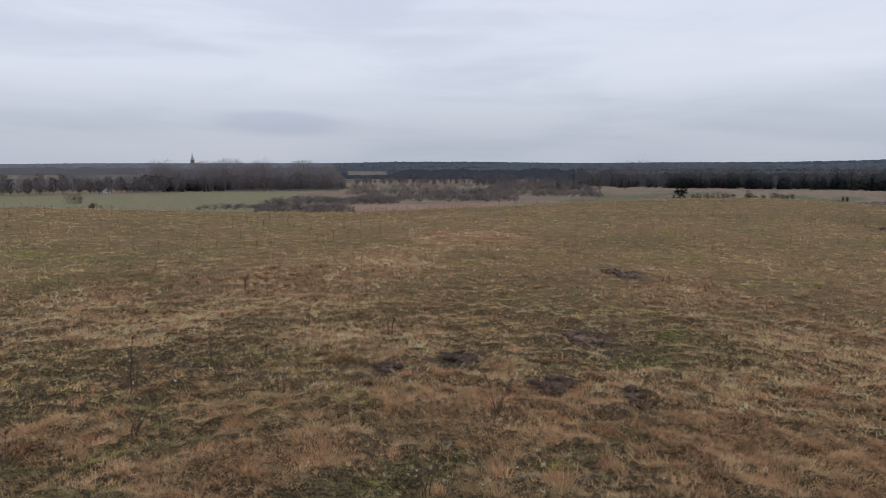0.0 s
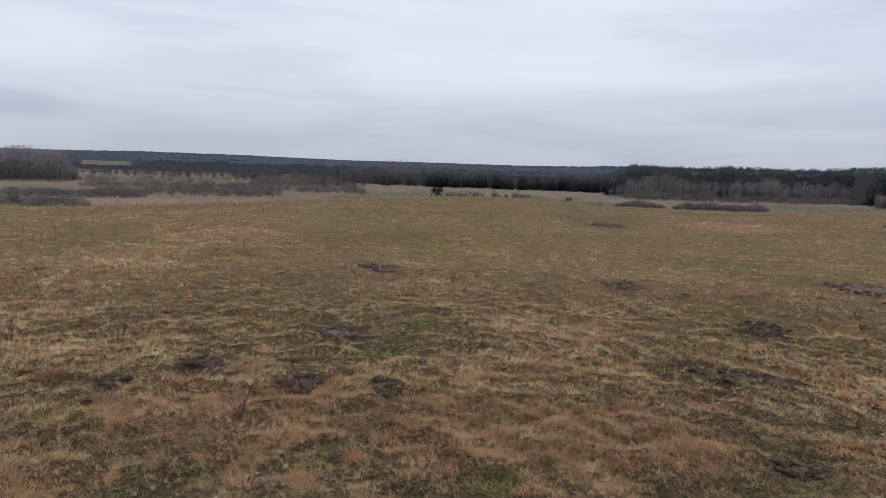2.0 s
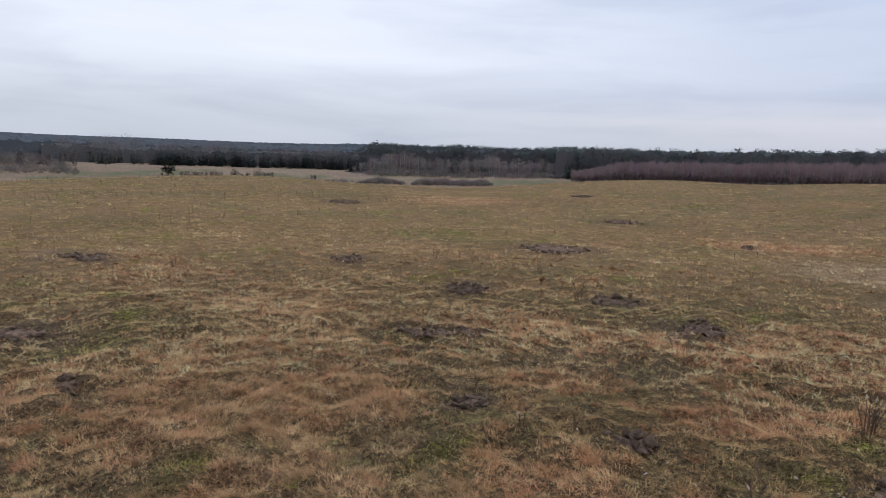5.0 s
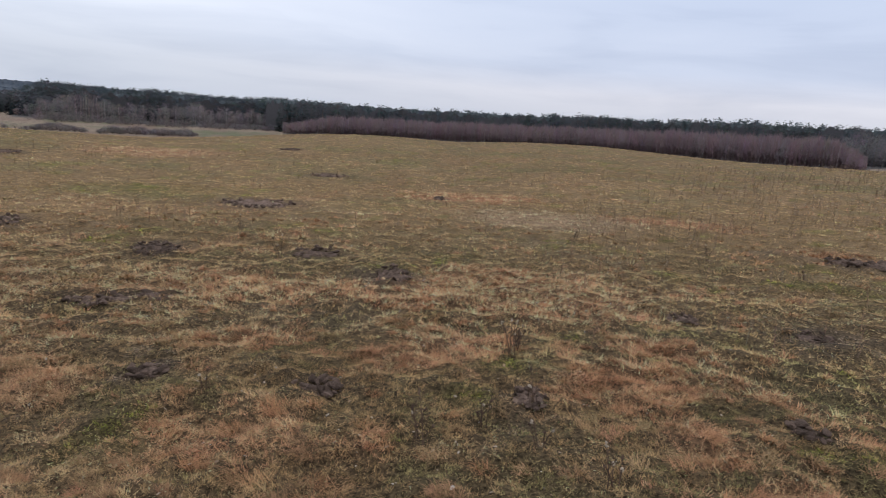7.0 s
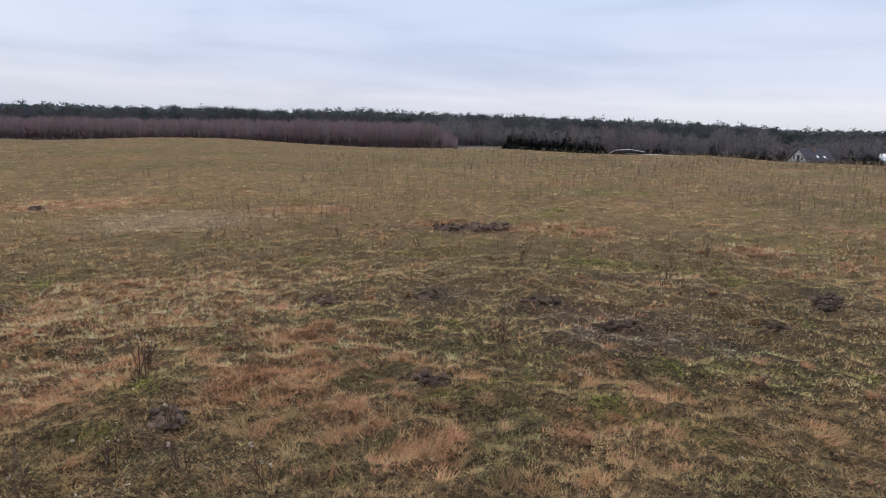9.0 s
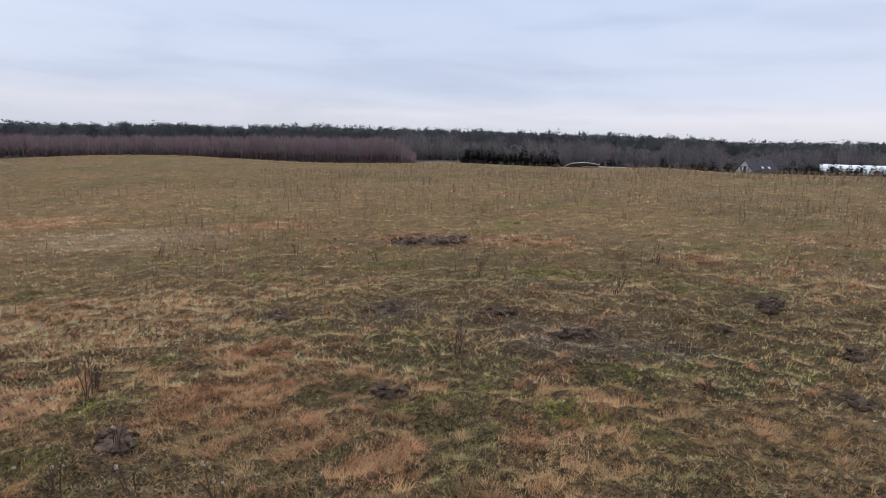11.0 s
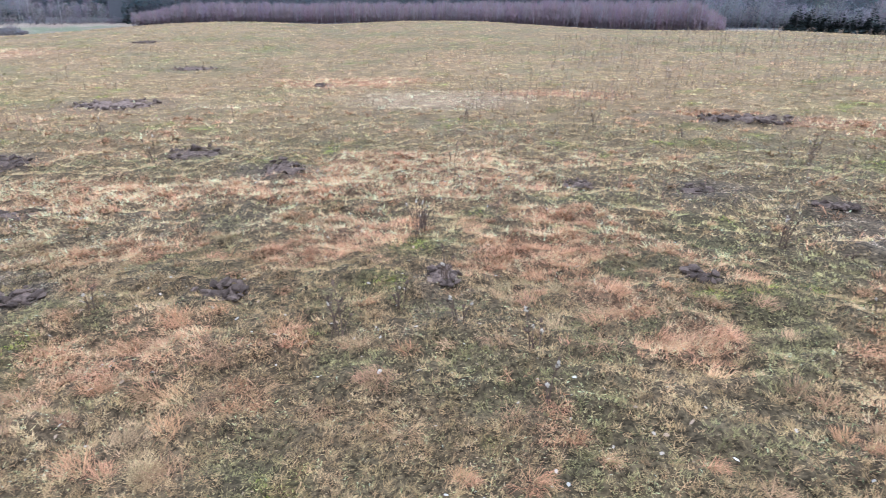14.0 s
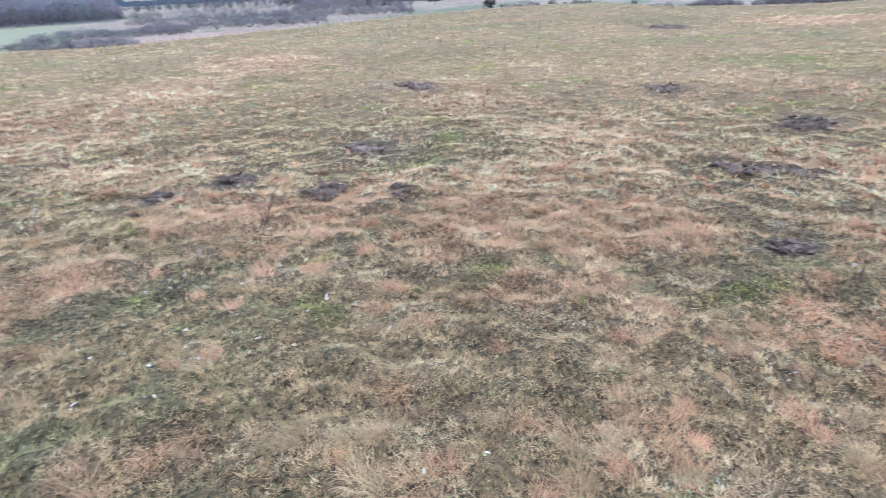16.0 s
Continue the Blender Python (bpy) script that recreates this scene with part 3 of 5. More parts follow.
def grass_ring(name, r0, r1, tufts_m2, blades, length, width, radius, az0, az1, contrast, label, lie=1.0, gaps=0.42):
    """Tufts of thin blades; each tuft is of one kind of grass, picked by the cover at its place."""
    area = (az1 - az0) / 360 * math.pi * (r1 * r1 - r0 * r0)
    n = int(area * tufts_m2)
    r = np.sqrt(rng.uniform(r0 * r0, r1 * r1, n))
    a = np.radians(rng.uniform(az0, az1, n))
    x, y = r * np.sin(a), r * np.cos(a)
    c = cover(x, y)
    keep = rng.random(n) > np.clip(c["earth"] * 0.95, 0, 0.85)
    keep &= rng.random(n) > 0.45 * c["thatch"]
    clump = max(0.045, 0.0115 * r0)
    keep &= fbm(x / clump, y / clump, 87, 2) + 0.25 * (c["rust"] + c["fawn"]) + rng.normal(0, 0.05, n) > gaps
    x, y, r = x[keep], y[keep], r[keep]
    c = {k: v[keep] for k, v in c.items()}
    n = len(x)
    kind = np.zeros(n, int)
    for k in range(1, len(KINDS)):
        share = np.clip(0.5 + 1.9 * (fbm(x / 0.24, y / 0.24, 110 + k, 2) - 0.5), 0, 1)
        kind[0.65 * share + 0.35 * rng.random(n) < c[KINDS[k]] * (1.8 if k > 4 else 0.8)] = k
    tint = np.stack([TINTS[k] for k in KINDS])[kind] * (0.85 + 0.3 * c["broad"])[:, None]
    # tone varies by tuft; the clump noise also paints shade gaps between tussocks
    tone = rng.normal(0.2 if r0 < 5 else 0.5 if r0 < 9 else 0.38, (0.2 if 5 <= r0 < 20 else 0.12) * contrast, n) + 2.3 * contrast * (fbm(x / clump / 1.2, y / clump / 1.2, 131, 2) - 0.5)
    tint = tint * np.exp(np.clip(tone, -1.1, 0.66 if r0 >= 5 else 0.46))[:, None] * (1 + rng.normal(0, 0.03, (n, 3)))
    tall = np.array((0.75, 0.6, 0.5, 0.9, 0.45, 1.05, 1.1, 1.1))[kind] * rng.uniform(0.7, 1.3, n)
    low = np.array((1.15, 1.0, 1.25, 1.15, 0.9, 1.12, 1.12, 1.2))[kind]
    # blades of the tufts
    t = np.repeat(np.arange(n), blades)
    m = len(t)
    q, w = radius * np.sqrt(rng.random(m)), rng.uniform(0, 6.283, m)
    bx, by = x[t] + q * np.cos(w), y[t] + q * np.sin(w)
    comb = 9.0 * fbm(x / 0.6, y / 0.6, 83, 2)
    head = comb[t] + rng.normal(0, 1.5, m)
    ln = length * tall[t] * rng.uniform(0.5, 1.2, m)
    wd = width * rng.uniform(0.6, 1.3, m)
    spread = 0.45 if 5 <= r0 < 20 else 0.3
    lean = np.clip(lie * low[t] + rng.normal(0, 0.25, m), 0.1, 1.5)
    col = (tint[t] * rng.uniform(1 - spread, 1 + spread, m)[:, None]).clip(0.01, 0.6)
    dead = rng.random(m) < (0.04 if r0 < 5 else 0.0)
    col[dead] = TINTS["pale"] * rng.uniform(0.6, 1.0, dead.sum())[:, None]
    dx, dy = np.sin(head), np.cos(head)
    base = np.c_[bx, by, height(bx, by) + 0.003]
    side = np.c_[dy, -dx, np.zeros(m)] * wd[:, None] / 2
    tip = base + np.c_[dx * np.sin(lean), dy * np.sin(lean), np.cos(lean)] * ln[:, None]
    # the blade bows over: its foot stands half way out
    foot = base + np.c_[dx, dy, np.zeros(m)] * (0.12 * ln)[:, None]
    tri = np.stack((foot - side, foot + side, tip), 1)
    e = 0.03
    slope = np.c_[lumps(x + e, y, r) - lumps(x - e, y, r), lumps(x, y + e, r) - lumps(x, y - e, r)] / (2 * e)
    soft = unit(0.45 * towards(face_normals(tri), np.array((0, 0, 1.0))) + np.c_[-1.2 * slope, np.full(n, 0.8)][t])
    me = triangles(name, tri, col, M_GRASS, soft)
    return tagged(new(name, me), label, "grass", kind="stuff")


GRASS_LABEL = "matted dry winter grass, rust-brown and olive"
grass_ring("grass_turf", 1.3, 2.8, 1800, 9, 0.038, 0.0024, 0.015, -25, 148, 0.9, GRASS_LABEL, 0.9, 0.34)
grass_ring("grass_turf", 2.8, 5.0, 1200, 9, 0.044, 0.0031, 0.017, -42, 149, 0.9, GRASS_LABEL, 0.9, 0.39)
grass_ring("grass_turf", 5.0, 9.5, 560, 7, 0.058, 0.0052, 0.021, -40, 148, 1.05, GRASS_LABEL, 0.95, 0.44)
grass_ring("grass_turf", 9.5, 20.0, 165, 5, 0.075, 0.0105, 0.040, -38, 146, 1.1, GRASS_LABEL, 0.9, 0.46)
grass_ring("grass_turf", 20.0, 42.0, 36, 4, 0.095, 0.022, 0.08, -37, 145, 1.1, GRASS_LABEL, 0.9, 0.46)
grass_ring("grass_turf", 42.0, 85.0, 6, 4, 0.13, 0.042, 0.18, -37, 145, 1.0, GRASS_LABEL, 0.85, 0.45)


def tussocks(name, r0, r1, per_m2, blades, length, width, az0, az1):
    """Loose mops of long straw that arch over and lie on the turf."""
    n = int((az1 - az0) / 360 * math.pi * (r1 * r1 - r0 * r0) * per_m2)
    r = np.sqrt(rng.uniform(r0 * r0, r1 * r1, n))
    a = np.radians(rng.uniform(az0, az1, n))
    x, y = r * np.sin(a), r * np.cos(a)
    c = cover(x, y)
    want = np.clip((0.2 + 0.8 * c["straw"]) * (0.24 + 0.85 * (c["rust"] + c["fawn"]) + 0.5 * c["pale"]) - c["earth"] - 0.4 * c["moss"], 0, 1)
    keep = rng.random(n) < want
    x, y, c = x[keep], y[keep], {k: v[keep] for k, v in c.items()}
    n = len(x)
    total, pick = 0.16 + c["rust"] + 0.6 * c["pale"] * (1 - c["rust"]) + c["fawn"], rng.random(n)
    red, fawn = pick < (0.08 + c["rust"]) / total, pick > 1 - (0.08 + c["fawn"]) / total
    tint = np.where(red[:, None], TINTS["rust"], np.where(fawn[:, None], TINTS["fawn"], TINTS["pale"])) * np.exp(rng.normal(0.06, 0.16, n))[:, None] * (1 + rng.normal(0, 0.03, (n, 3)))
    size, comb = rng.uniform(0.6, 1.25, n), 9.0 * fbm(x / 0.6, y / 0.6, 83, 2)
    t = np.repeat(np.arange(n), blades)
    m = len(t)
    w, q = rng.uniform(0, 6.283, m), np.sqrt(rng.random(m))
    foot = 0.55 * length * size[t] * q
    bx, by = x[t] + foot * np.cos(w), y[t] + foot * np.sin(w)
    out = np.c_[np.cos(w) * q + 0.9 * np.sin(comb[t]), np.sin(w) * q + 0.9 * np.cos(comb[t])] + rng.normal(0, 0.8, (m, 2))
    out = out / np.maximum(np.linalg.norm(out, axis=1, keepdims=True), 1e-6)
    ln = length * size[t] * rng.uniform(0.5, 1.3, m)
    rise = rng.uniform(0.15, 0.75, m)
    base = np.c_[bx, by, height(bx, by)]
    mid = base + np.c_[out * (0.5 * ln * np.cos(rise))[:, None], 0.5 * ln * np.sin(rise) + 0.012]
    fall = rise - rng.uniform(0.3, 1.0, m)
    tip = mid + np.c_[out * (0.5 * ln * np.cos(fall))[:, None] + rng.normal(0, 0.008, (m, 2)), np.maximum(0.5 * ln * np.sin(fall), 0.01 - (mid[:, 2] - base[:, 2]))]
    s = np.c_[out[:, 1], -out[:, 0], np.zeros(m)] * (width * rng.uniform(0.6, 1.3, m))[:, None] / 2
    verts = np.stack((base - s, base + s, mid + s * 0.8, mid - s * 0.8, tip), 1)
    o = 5 * np.arange(m)[:, None]
    loops = np.concatenate((o + [0, 1, 2, 3], o + [3, 2, 4]), 1)
    col = (tint[t] * rng.uniform(0.6, 1.2, m)[:, None]).clip(0.01, 0.6)
    soft = unit(np.c_[out * 0.3, np.ones(m)] + rng.normal(0, 0.2, (m, 3)))
    me = mesh_from(name, verts, loops, np.tile([4, 3], m), np.repeat(col, 5, 0), M_GRASS, np.repeat(soft, 5, 0))
    return tagged(new(name, me), "arching mops of long rust and straw grass", "grass", kind="stuff")


tussocks("grass_tussocks", 1.4, 3.2, 60, 100, 0.085, 0.0016, -25, 148)
tussocks("grass_tussocks", 3.2, 6.0, 52, 62, 0.090, 0.0025, -42, 149)
tussocks("grass_tussocks", 6.0, 13.0, 25, 27, 0.11, 0.0052, -40, 148)


def turf_flakes(name, r0, r1, per_m2, size, az0, az1):
    """Tiny leaves, moss and broken straw that fill the turf between the blades."""
    n = int((az1 - az0) / 360 * math.pi * (r1 * r1 - r0 * r0) * per_m2)
    r = np.sqrt(rng.uniform(r0 * r0, r1 * r1, n))
    a = np.radians(rng.uniform(az0, az1, n))
    x, y = r * np.sin(a), r * np.cos(a)
    open_turf = fbm(x / 0.06, y / 0.06, 87, 2) + rng.normal(0, 0.07, n) > 0.40
    x, y = x[open_turf], y[open_turf]
    n = len(x)
    c = cover(x, y)
    col = colour_of(x, y, c)
    pick = rng.random(n)
    herb = smooth(0.53, 0.66, fbm(x / 0.9, y / 0.9, 103, 3))
    col = np.where((pick < 0.05 + (0.42 - 0.12 * c["straw"]) * herb * (0.3 if r0 > 5 else 1.0))[:, None], np.array((0.120, 0.128, 0.058)) * (1 - 0.5 * (c["rust"] + c["fawn"]))[:, None] + 0.5 * (c["rust"] + c["fawn"])[:, None] * col, col)
    col = np.where((pick > 0.93)[:, None], np.array((0.27, 0.19, 0.115)), col)
    # random tone, plus noise that darkens flakes like shaded gaps between clumps
    col = col * np.exp(rng.normal(0.22 if r0 > 5 else 0.06, 0.30, n) + 1.4 * (fbm(x / 0.17, y / 0.17, 131, 2) - 0.5))[:, None]
    p = np.c_[x, y, height(x, y) + rng.uniform(0.004, 0.028, n)]
    w = rng.uniform(0, 6.283, n)
    s = size * rng.uniform(0.5, 1.5, n)
    u = np.c_[np.cos(w), np.sin(w), rng.normal(0, 0.5, n)] * s[:, None]
    v = np.c_[-np.sin(w), np.cos(w), rng.normal(0, 0.5, n)] * (s * rng.uniform(0.15, 0.42, n))[:, None]
    tri = np.stack((p - u, p + v, p + u - v * 0.4), 1)
    soft = unit(0.6 * towards(face_normals(tri), np.array((0, 0, 1.0))) + np.array((0, 0, 0.7)))
    me = triangles(name, tri, col.clip(0.01, 0.4), M_GRASS, soft)
    return tagged(new(name, me), "low moss, tiny herb leaves and broken straw", "turf", kind="stuff")


turf_flakes("turf_litter", 1.3, 2.8, 9500, 0.0062, -25, 148)
turf_flakes("turf_litter", 2.8, 5.5, 7200, 0.0070, -42, 149)
turf_flakes("turf_litter", 5.5, 11.0, 1700, 0.0125, -40, 148)


# ---- trees as clouds of twigs or needles ----
def slivers(p0, d, length, width):
    """Thin triangles from p0 along d."""
    s = unit(np.cross(d, rng.normal(size=d.shape))) * (width / 2)[:, None]
    return np.stack((p0 - s, p0 + s, p0 + d * length[:, None]), 1)


def trunks(base, h, rad, lean=0.02):
    """Three-sided tapered trunks."""
    n = len(base)
    top = base + np.c_[rng.normal(0, lean, n) * h, rng.normal(0, lean, n) * h, h]
    ang = rng.uniform(0, 6.28, n)
    ring = [np.c_[np.cos(ang + k * 2.094), np.sin(ang + k * 2.094), np.zeros(n)] for k in range(3)]
    tri = []
    for k in range(3):
        a, b = base + ring[k] * rad[:, None], base + ring[(k + 1) % 3] * rad[:, None]
        c = top + ring[k] * rad[:, None] * 0.25
        d = top + ring[(k + 1) % 3] * rad[:, None] * 0.25
        tri += [np.stack((a, b, d), 1), np.stack((a, d, c), 1)]
    return np.concatenate(tri)


def broadleaf(base, h, per=70, spread=0.32, twig=0.16, start=0.25, upright=0.9, reach=1.0):
    """Bare twigs of leafless trees, three orders told by length."""
    n = len(base)
    i = np.repeat(np.arange(n), per)
    u = start + (1 - start) * rng.random(len(i)) ** 0.8
    H = h[i]
    rad = spread * H * np.sqrt(np.clip(1 - ((u - 0.58) / 0.46) ** 2, 0.04, 1))
    a = rng.uniform(0, 6.283, len(i))
    q = np.sqrt(rng.random(len(i)))
    p = base[i] + np.c_[np.cos(a) * rad * q * 0.8, np.sin(a) * rad * q * 0.8, u * H * 0.92]
    d = unit(np.c_[np.cos(a) * q, np.sin(a) * q, upright * (0.5 + rng.random(len(i)))] + rng.normal(0, 0.25, (len(i), 3)))
    ln = reach * H * (0.09 + 0.13 * rng.random(len(i)))
    return slivers(p, d, ln, np.full(len(i), twig) * (0.6 + 0.8 * rng.random(len(i)))), i


def spruce(base, h, per=120, spread=0.2, size=1.0):
    n = len(base)
    i = np.repeat(np.arange(n), per)
    H = h[i]
    u = 1 - rng.random(len(i)) ** 0.6 * 0.97
    a = rng.uniform(0, 6.283, len(i))
    ln = spread * H * (1 - u) * (0.6 + 0.6 * rng.random(len(i))) + 0.014 * H
    p = base[i] + np.c_[np.zeros(len(i)), np.zeros(len(i)), u * H]
    d = unit(np.c_[np.cos(a), np.sin(a), -0.25 + 0.35 * u + rng.normal(0, 0.12, len(i))])
    side = np.c_[-np.sin(a), np.cos(a), np.full(len(i), 0.25)] * (size * ln * 0.30 + 0.009 * H)[:, None]
    tip = p + d * ln[:, None]
    q = p + d * (ln * 0.15)[:, None]
    return np.concatenate((np.stack((q, tip + side * 0.8, tip + d * (0.25 * ln)[:, None]), 1), np.stack((q, tip - side * 0.8, tip - np.c_[np.zeros((len(i), 2)), 0.25 * ln]), 1))), np.concatenate((i, i))


def pine(base, h, clumps=9, per=14, spread=0.17, low=0.5):
    n = len(base)
    c = np.repeat(np.arange(n), clumps)
    u = low + (1 - low) * rng.random(len(c))
    a = rng.uniform(0, 6.283, len(c))
    rad = spread * h[c] * np.sqrt(np.clip(1.1 - ((u - low - 0.2) / (1.02 - low)) ** 2, 0.05, 1)) * np.sqrt(rng.random(len(c)))
    centre = base[c] + np.c_[np.cos(a) * rad, np.sin(a) * rad, u * h[c] * 0.97]
    k = np.repeat(np.arange(len(c)), per)
    sc = 0.075 * h[c][k]
    p = centre[k] + rng.normal(0, 1, (len(k), 3)) * sc[:, None] * np.array((0.55, 0.55, 0.35))
    d1, d2 = unit(rng.normal(size=(len(k), 3))), unit(rng.normal(size=(len(k), 3)))
    s = (sc * 0.6)[:, None]
    return np.stack((p, p + d1 * s, p + d2 * s), 1), c[k]


def ring_points(n, az0, az1, r0, r1):
    a = np.radians(rng.uniform(az0, az1, n))
    r = np.sqrt(rng.uniform(r0 * r0, r1 * r1, n))
    x, y = r * np.sin(a), r * np.cos(a)
    return np.c_[x, y, height(x, y) - 0.1], np.degrees(a), r


def mottled(i, n, colour, spread=0.25, hue=0.08):
    """One tint for each tree."""
    k = (1 + spread * rng.normal(0, 1, n)).clip(0.45, 1.7)[:, None] * (1 + hue * rng.normal(0, 1, (n, 3)))
    return (np.array(colour) * k).clip(0.01, 0.9)[i]


def stand(name, label, groups):
    """Woods joined into one object; each group gives triangles, tints, a material and soft normals (none: those of the faces)."""
    tris, tints, mats, normals = [], [], [], []
    mat_list = []
    for tri, tint, material, *soft in groups:
        if material not in mat_list:
            mat_list.append(material)
        normals.append(soft[0] if soft else towards(face_normals(tri), -tri.mean(1) + np.array((0, 0, 400.0))))
        tris.append(tri), tints.append(tint), mats.append(np.full(len(tri), mat_list.index(material)))
    me = triangles(name, np.concatenate(tris), np.concatenate(tints), mat_list[0], np.concatenate(normals))
    for m in mat_list[1:]:
        me.materials.append(m)
    me.polygons.foreach_set("material_index", np.concatenate(mats).astype(np.int32))
    return tagged(new(name, me), label, "trees", kind="stuff")


def trunk_group(base, h, rad, colour, lean=0.02):
    t = trunks(base, h, rad, lean)
    return t, mottled(np.tile(np.arange(len(base)), 6), len(base), colour, 0.2), M_TWIG


SKYLINE = soft_curve([(-40, 0.25), (-31, 0.48), (-24, 0.52), (-10, 0.57), (-4, 0.72), (3, 0.72), (13, 0.56), (20, 0.63), (28, 0.62), (35, 0.74), (38, 1.1), (43, 0.9), (46, 1.12),
                      (51, 1.03), (57, 1.3), (61, 1.24), (66, 1.3), (72, 1.45), (79, 1.62), (84, 2.0), (88, 1.95), (93, 2.15), (96, 2.4), (100, 2.3), (110, 2.45), (122, 2.38), (129, 2.3), (132, 2.0), (145, 2.12)], 0.6)
# distance haze is mixed into two of these: grey twigs paler, forest green bluer
GREY_TWIG, BROWN_TWIG, PURPLE_TWIG = (0.195, 0.174, 0.184), (0.168, 0.144, 0.140), (0.182, 0.132, 0.140)
DARK_FIR, PINE_GREEN, HAZE_GREEN = (0.050, 0.062, 0.066), (0.056, 0.070, 0.074), (0.046, 0.060, 0.078)


def canopy(az0, az1, r0, r1, daz, dr, top, colour, under, crown=6.0, ragged=0.28, clear=None):
    """The closed crown roof of a wood, bumpy with single crowns, and its shaded front edge."""
    azs, rs = np.arange(az0, az1, daz), np.arange(r0, r1, dr)
    A, R = np.meshgrid(np.radians(azs), rs)
    R[1:] = R[1:] + dr * 0.8 * (hash2(A * 5000, R, 3) - 0.5)[1:]
    x, y = (R * np.sin(A)).ravel(), (R * np.cos(A)).ravel()
    g = height(x, y)
    az, r = np.degrees(A).ravel(), R.ravel()
    h = top(az, r, g) * (1 - ragged * fbm(x / crown, y / crown, 141, 2) - 0.12 * hash2(x, y, 9))
    if clear is not None:
        h = (h + 2.0) * (1 - clear(x, y)) - 2.0
    n, m = len(azs), len(rs)
    verts = np.vstack((np.c_[x, y, g + h], np.c_[x[:n], y[:n], g[:n] - 1]))
    idx = np.arange(n * m).reshape(m, n)
    quads = np.stack((idx[:-1, :-1], idx[:-1, 1:], idx[1:, 1:], idx[1:, :-1]), -1).reshape(-1, 4)
    front = np.stack((n * m + np.arange(n - 1), n * m + np.arange(1, n), idx[0, 1:], idx[0, :-1]), -1)
    q = np.concatenate((quads, front))
    tri = verts[np.concatenate((q[:, [0, 1, 2]], q[:, [0, 2, 3]]))]
    c = np.concatenate((np.repeat(np.array(colour)[None], len(quads), 0), np.repeat(np.array(under)[None], len(front), 0)))
    tone = 0.75 + 0.5 * fbm(x / 25, y / 25, 143, 3) + 0.3 * (hash2(x, y, 5) - 0.5)
    c = c * np.concatenate((tone[quads[:, 0]], np.full(len(front), 1.0)))[:, None]
    return tri, np.concatenate((c, c)), M_NEEDLE


def skyline_height(az, r, g):
    return 1.6 + r * np.tan(np.radians(SKYLINE(az))) - g


def clearing(az, r):
    """A pale meadow on the far slope, between the woods."""
    a0, a1 = -10.0 + 1.5 * fbm(r / 90, az, 191, 2), -5.8 + 2.5 * fbm(r / 120, az, 193, 2)
    return smooth(a0 - 0.5, a0 + 0.7, az) * smooth(a1 + 0.7, a1 - 0.6, az) * smooth(770, 830, r) * smooth(1300, 1180, r)


def far_hills():
    def open_land(x, y):
        az, r = np.degrees(np.arctan2(x, y)), np.hypot(x, y)
        return np.maximum(smooth(0.39, 0.33, fbm(x / 160, y / 160, 91, 3)) * smooth(1350, 1300, r), clearing(az, r))


    roof = canopy(-10, 66, 800, 1900, 0.16, 22, lambda az, r, g: np.where(r > 1350, np.clip(skyline_height(az, r, g), 8, 22), 15), HAZE_GREEN, (0.070, 0.080, 0.095), 9.0, 0.3, open_land)
    # painted paler and bluer for haze, its upright front lightened against shade
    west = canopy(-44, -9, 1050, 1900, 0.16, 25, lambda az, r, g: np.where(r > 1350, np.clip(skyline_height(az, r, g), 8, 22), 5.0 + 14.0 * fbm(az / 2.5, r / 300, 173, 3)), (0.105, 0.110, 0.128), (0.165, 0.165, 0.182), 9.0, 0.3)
    b, az, r = ring_points(2600, -42, 66, 1350, 1900)
    h = np.clip(skyline_height(az, r, b[:, 2]), 9, 24) * rng.uniform(0.85, 1.04, len(b))
    t1, i1 = spruce(b, h, 14, 0.22, 2.2)
    return stand("far_hill_forest", "distant dark conifer forest covering low hills", [roof, west, (t1, mottled(i1, len(b), HAZE_GREEN, 0.15), M_NEEDLE, crown_normals(t1, b, h, i1))])


